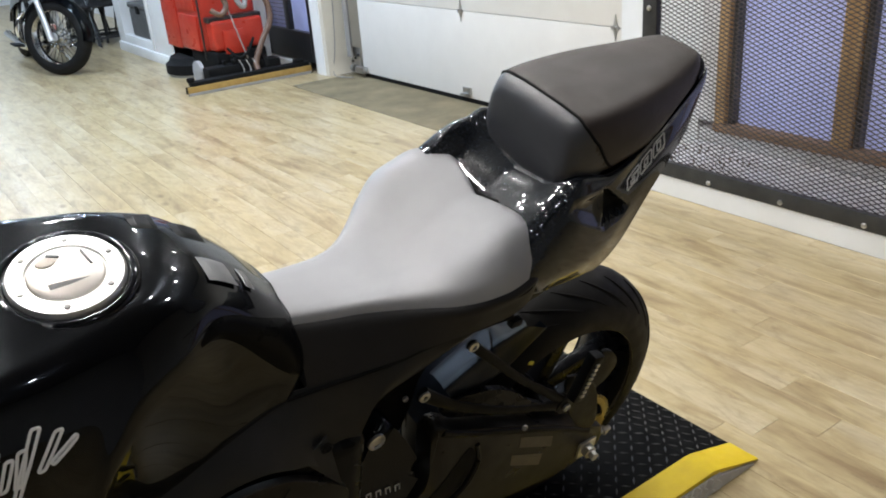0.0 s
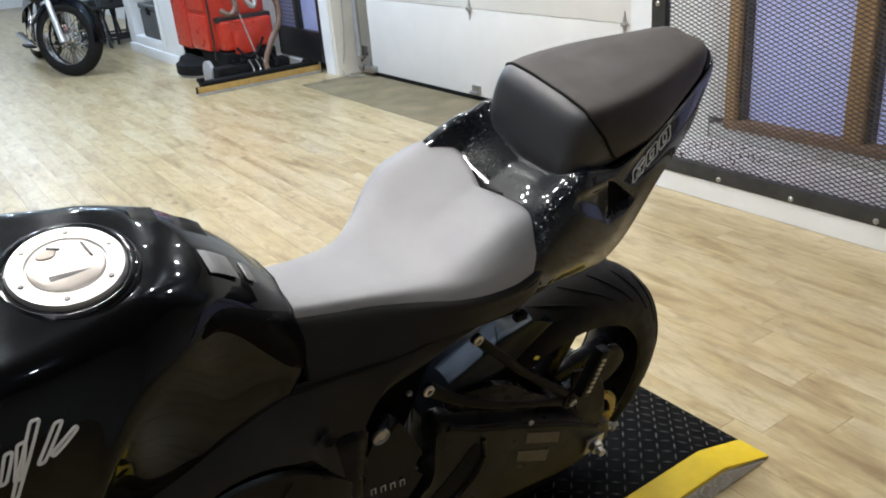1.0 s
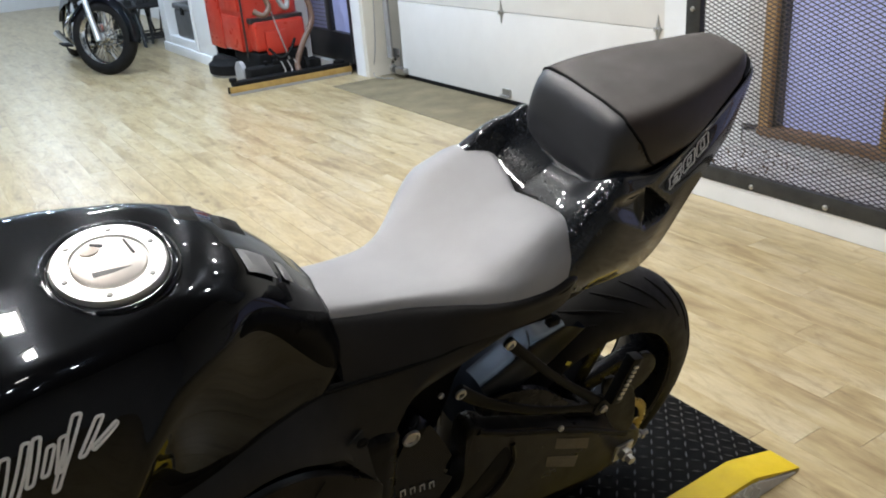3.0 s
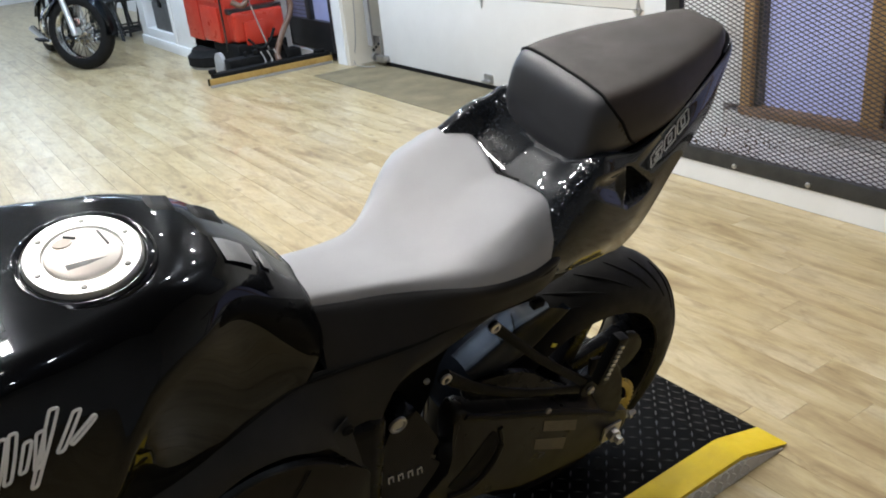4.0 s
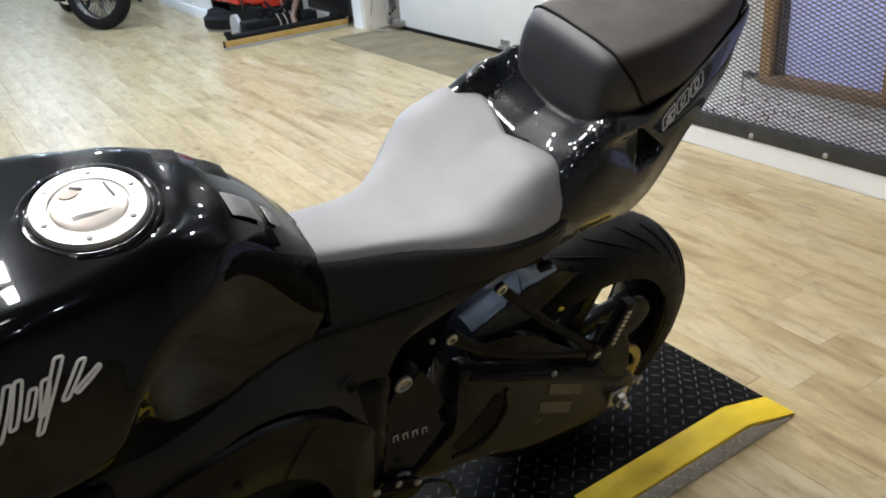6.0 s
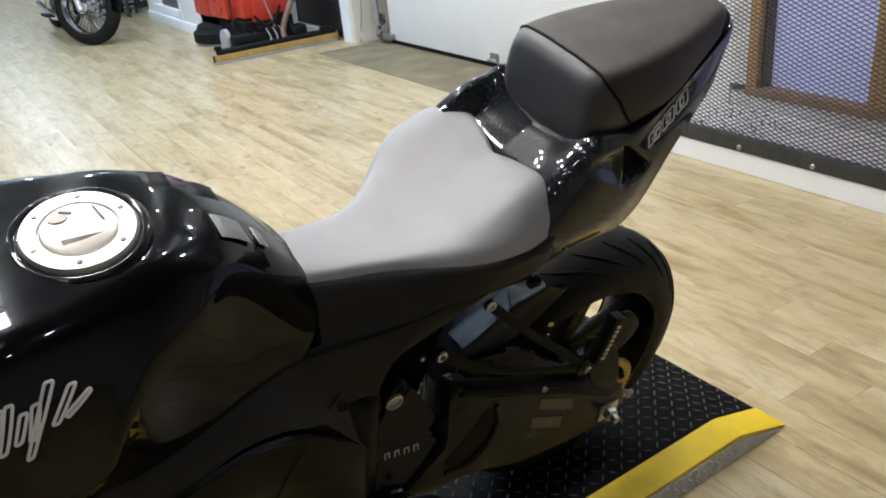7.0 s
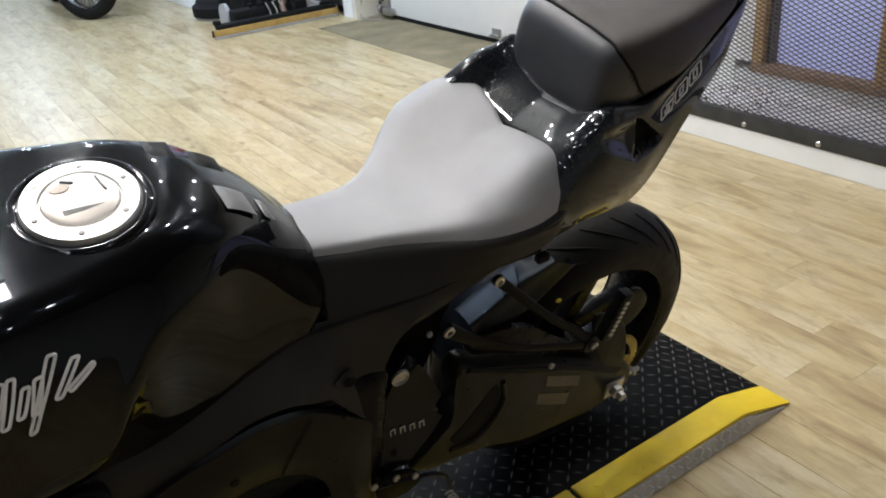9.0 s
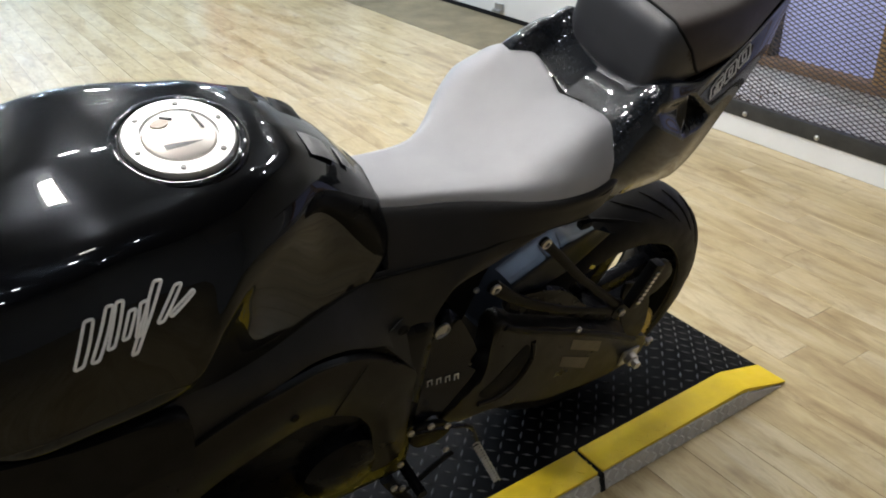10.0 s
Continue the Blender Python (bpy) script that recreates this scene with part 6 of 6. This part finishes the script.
def charger_case():
    b = thing("battery_case", "dark grey plastic battery case on the cabinet shelf", "case", at=pose(-1.62, -7.95, FZ + 0.19))
    part("body", box(-0.12, 0.13, -0.34, 0.34, 0.0, 0.30, 0.03, 3), "battery", b)
    part("lid", box(-0.13, 0.14, -0.35, 0.35, 0.30, 0.36, 0.02, 3), "battery", b)
    part("handle", rod([(0.0, -0.15, 0.36), (0.0, -0.13, 0.42), (0.0, 0.13, 0.42), (0.0, 0.15, 0.36)], 0.014, 8), "rubber", b)
    part("latch", box(0.13, 0.145, -0.05, 0.05, 0.25, 0.33, 0.005), "rubber", b)


charger_case()


def folding_chair():
    c = thing("folding_chair", "black folding chair with steel tube legs", "chair", "folding chairs at the back")
    for y in (-0.21, 0.21):
        part("leg", rod([(0.20, y, 0.0), (-0.16, y, 0.85)], 0.013, 8), "blackmetal", c)
        part("leg", rod([(-0.22, y * 0.9, 0.0), (0.16, y * 0.9, 0.46)], 0.013, 8), "blackmetal", c)
    part("seat", box(-0.19, 0.20, -0.20, 0.20, 0.44, 0.47, 0.012), "seatside", c)
    part("backrest", box(-0.175, -0.14, -0.20, 0.20, 0.62, 0.84, 0.012), "seatside", c)
    part("stretcher", rod([(0.17, -0.21, 0.09), (0.17, 0.21, 0.09)], 0.009, 6), "blackmetal", c)
    part("stretcher", rod([(-0.17, -0.19, 0.06), (-0.17, 0.19, 0.06)], 0.009, 6), "blackmetal", c)
    return c


ch = folding_chair()
ch.matrix_basis = pose(-1.35, -9.75, FZ, 0, 0, 70)
for x, y, a in ((-1.52, -9.40, 95), (-1.72, -9.62, 80), (-1.05, -10.1, 60), (-1.30, -10.35, 75), (-1.62, -10.2, 85), (-1.0, -10.7, 75), (-1.15, -9.5, 82), (-1.42, -9.95, 66), (-1.62, -9.85, 100), (-1.22, -9.9, 90)):
    copy_thing(ch, pose(x, y, FZ, 0, 0, a))


def cruiser():
    c = thing("cruiser_motorcycle", "black cruiser motorcycle with chrome spoked front wheel", "motorcycle", at=pose(-0.555, -7.68, FZ, 0, 0, 90) @ pose(0, 0, 0, -9, 0, 0))
    # x is ahead; the front axle stands over the origin, turned to its lock
    R = 0.365
    steer = pose(0, 0, 0, 0, 0, 41)
    f = part("front_wheel", turned([(0.0, -0.06), (0.045, -0.06), (0.055, -0.03), (0.055, 0.03), (0.045, 0.06), (0, 0.06)], 24, "y"), "chrome", c, "chrome spoked front wheel", steer @ pose(0, 0, R))
    prof = [(R - 0.072 + 0.072 * math.cos(radians(a)), 0.066 * math.sin(radians(a))) for a in range(-125, 126, 25)]
    part("tyre", turned(prof, 64, "y"), "tyre", f, "black front tyre")
    part("rim", turned([(0.258, -0.035), (0.268, -0.052), (0.276, -0.048), (0.262, 0.0), (0.276, 0.048), (0.268, 0.052), (0.258, 0.035), (0.250, 0.0), (0.258, -0.035)], 56, "y"), "chrome", f, "chrome rim")
    for k in range(40):
        a, b = 2 * math.pi * k / 40, 2 * math.pi * (k + (3.2 if k % 2 else -3.2)) / 40
        y = 0.035 if k % 4 < 2 else -0.035
        part("spoke", rod([(0.05 * math.cos(a), y, 0.05 * math.sin(a)), (0.258 * math.cos(b), 0, 0.258 * math.sin(b))], 0.0030, 5, smooth_path=False), "chrome" if k % 3 == 0 else "blackmetal", f)
    part("brake_disc", moved(turned([(0.065, 0.062), (0.085, 0.062), (0.085, 0.067), (0.065, 0.067)], 32, "y"), pose(0, 0, 0)), "steel", f)
    part("hub_cap", turned([(0, 0.064), (0.045, 0.064), (0.040, 0.075), (0, 0.078)], 20, "y"), "rubber", f, "black hub cap")
    for y in (-0.095, 0.095):
        part("fork_leg", moved(rod([(0.0, y, R - 0.03), (-0.13, y, R + 0.32), (-0.22, y, R + 0.56)], [0.03, 0.027, 0.024], 12), steer), "alu", c, "polished fork leg")
    # front mudguard
    bm = bmesh.new()
    rings = []
    for k in range(17):
        a = radians(-2 + 165 * k / 16)
        ring = []
        for j in range(9):
            lat = radians(-85 + 170 * j / 8)
            r = R - 0.035 + 0.065 * math.cos(lat)
            ring.append(bm.verts.new((r * math.cos(a), 0.078 * math.sin(lat), R + r * math.sin(a))))
        rings.append(ring)
    for a, b in zip(rings, rings[1:]):
        for k in range(8):
            bm.faces.new((a[k], a[k + 1], b[k + 1], b[k]))
    bmesh.ops.solidify(bm, geom=bm.faces[:], thickness=0.003)
    bm.transform(steer)
    part("front_mudguard", bm, "gloss", c, "gloss black front mudguard", angle=60)
    # engine and frame behind
    part("engine_case", box(-0.98, -0.55, -0.15, 0.15, 0.20, 0.48, 0.05, 3), "chrome", c, "chrome engine case")
    for k, x in enumerate((-0.66, -0.86)):
        cyl = turned([(0, 0.0)] + [q for i in range(8) for q in ((0.085, 0.028 * i), (0.085, 0.028 * i + 0.012), (0.068, 0.028 * i + 0.014), (0.068, 0.028 * i + 0.026))] + [(0, 0.23)], 20)
        part("cylinder", cyl, "alu" if k else "steel", c, "finned cylinder", pose(x, 0, 0.44, 0, 20 if k == 0 else -20, 0))
    part("air_cleaner", moved(turned([(0, 0), (0.10, 0), (0.10, 0.05), (0.06, 0.07), (0, 0.07)], 24, "y"), pose(-0.76, -0.16, 0.55)), "chrome", c)
    part("down_tube", rod([(-0.28, 0, 0.80), (-0.46, 0, 0.40), (-0.58, 0, 0.17), (-1.2, 0, 0.17)], 0.024, 10), "gloss", c, "black frame tube")
    for y in (-0.15, 0.15):
        part("exhaust", rod([(-0.60, y * 0.6, 0.5), (-0.50, y, 0.38), (-0.60, y * 1.1, 0.22), (-1.0, y * 1.15, 0.20), (-1.7, y * 1.2, 0.25)], [0.025, 0.025, 0.026, 0.032, 0.045], 12), "chrome", c, "chrome exhaust pipe")
        part("footboard", box(-0.62, -0.36, y * 1.9 - 0.05, y * 1.9 + 0.05, 0.235, 0.255, 0.008), "rubber", c, "black footboard")
        part("engine_guard", rod([(-0.42, 0, 0.62), (-0.38, y * 1.2, 0.60), (-0.36, y * 2.0, 0.45), (-0.42, y * 1.6, 0.28), (-0.5, 0, 0.24)], 0.014, 8), "chrome", c, "chrome engine guard")
    part("fuel_tank", loft([(-0.32, [(0, 0.88), (0.05, 0.86), (0.06, 0.82), (0.04, 0.78)]), (-0.45, [(0, 0.97), (0.11, 0.94), (0.14, 0.84), (0.08, 0.78)]), (-0.7, [(0, 0.96), (0.12, 0.92), (0.15, 0.82), (0.08, 0.75)]), (-0.92, [(0, 0.84), (0.05, 0.82), (0.06, 0.78), (0.03, 0.74)])], 5, 4), "gloss", c, "gloss black tank")
    part("saddle", loft([(-0.88, [(0, 0.78), (0.06, 0.77), (0.08, 0.73), (0.06, 0.70)]), (-1.1, [(0, 0.72), (0.12, 0.71), (0.16, 0.67), (0.10, 0.64)]), (-1.32, [(0, 0.80), (0.12, 0.79), (0.15, 0.73), (0.10, 0.68)])], 5, 4), "seatside", c, "black saddle")
    rw = part("rear_wheel", turned([(0.0, -0.07), (0.06, -0.07), (0.06, 0.07), (0, 0.07)], 20, "y"), "chrome", c, "rear wheel", pose(-1.72, 0, 0.33))
    part("tyre", turned([(0.255 + 0.075 * math.cos(radians(a)), 0.075 * math.sin(radians(a))) for a in range(-110, 111, 20)], 56, "y"), "tyre", rw)
    part("rim", turned([(0.215, -0.05), (0.235, -0.055), (0.225, 0), (0.235, 0.055), (0.215, 0.05), (0.205, 0), (0.215, -0.05)], 40, "y"), "chrome", rw)
    part("rear_mudguard", loft([(-1.32, [(0, 0.72), (0.08, 0.71), (0.10, 0.62)]), (-1.6, [(0, 0.73), (0.08, 0.72), (0.10, 0.58)]), (-1.95, [(0, 0.62), (0.08, 0.61), (0.10, 0.48)]), (-2.1, [(0, 0.42), (0.07, 0.41), (0.09, 0.36)])], 5, 4), "gloss", c, "gloss black rear mudguard")
    part("side_stand", rod([(-0.75, 0.12, 0.2), (-0.72, 0.30, 0.012)], 0.012, 8), "chrome", c)


cruiser()


# ---- floor planks, nearest as single pieces ----
def floor_planks():
    pw, pl, gap, th = 0.120, 0.92, 0.0008, 0.004
    base = bpy.data.objects["floor"]
    shared = {}
    verts, faces = [], []
    rnd = random.Random(11)
    count = 0
    x = -1.36 - 9 * pw
    cols = []
    k = 0
    while x < X1 - 0.02:
        cols.append((x, x + pw))
        x += pw
    ends = {9: -0.74, 11: -0.136, 14: 0.168}
    for k, (a, b) in enumerate(cols):
        y = ends.get(k, None)
        if y is None:
            y = rnd.uniform(0, pl)
        y -= math.ceil((y - Y0) / pl) * pl
        while y < Y1:
            y0, y1 = max(y, Y0), min(y + pl, Y1)
            y += pl
            if y1 - y0 < 0.02:
                continue
            # leave out the recess, the concrete apron and the wall strips
            xa, xb = a, b
            segs = [(y0, y1)]
            if xa < -1.85:
                keep = []
                for s0, s1 in segs:
                    if xb > CX and xa >= CX - pw and s0 > -1.80:
                        keep.append((s0, s1))
                    elif s1 <= -5.14:
                        keep.append((s0, s1))
                    elif s0 < -5.14:
                        keep.append((s0, -5.142))
                segs = keep
                if xa < WX:
                    segs = []
            for s0, s1 in segs:
                xa2 = max(xa, CX + 0.001) if s0 > -1.80 else xa
                near = -1.95 < xa < 0.6 and -4.2 < s0 and s1 < 1.6 and count < 300
                if near and abs((s1 - s0) - pl) < 1e-6 and xa2 == xa:
                    key = "full"
                    if key not in shared:
                        bm = box(gap / 2, pw - gap / 2, gap / 2, pl - gap / 2, -th, 0, 0.0006, 1)
                        shared[key] = finish(bm, "plank", "plank", False)
                    ob = new("plank", shared[key])
                    ob.matrix_basis = pose(xa, s0, FZ)
                    ob.parent = base
                    count += 1
                else:
                    i = len(verts)
                    g = gap / 2
                    for zz in (FZ - th, FZ):
                        verts.extend([(xa2 + g, s0 + g, zz), (xb - g, s0 + g, zz), (xb - g, s1 - g, zz), (xa2 + g, s1 - g, zz)])
                    faces.extend([(i + 4, i + 5, i + 6, i + 7), (i, i + 1, i + 5, i + 4), (i + 1, i + 2, i + 6, i + 5), (i + 2, i + 3, i + 7, i + 6), (i + 3, i, i + 4, i + 7)])
    me = bpy.data.meshes.new("floor_planks")
    me.from_pydata(verts, [], faces)
    me.materials.append(M["plank"])
    rest = new("floor_planks", me)
    rest.parent = base
    tagged(rest, "pale oak vinyl planks farther off", kind="stuff")


floor_planks()
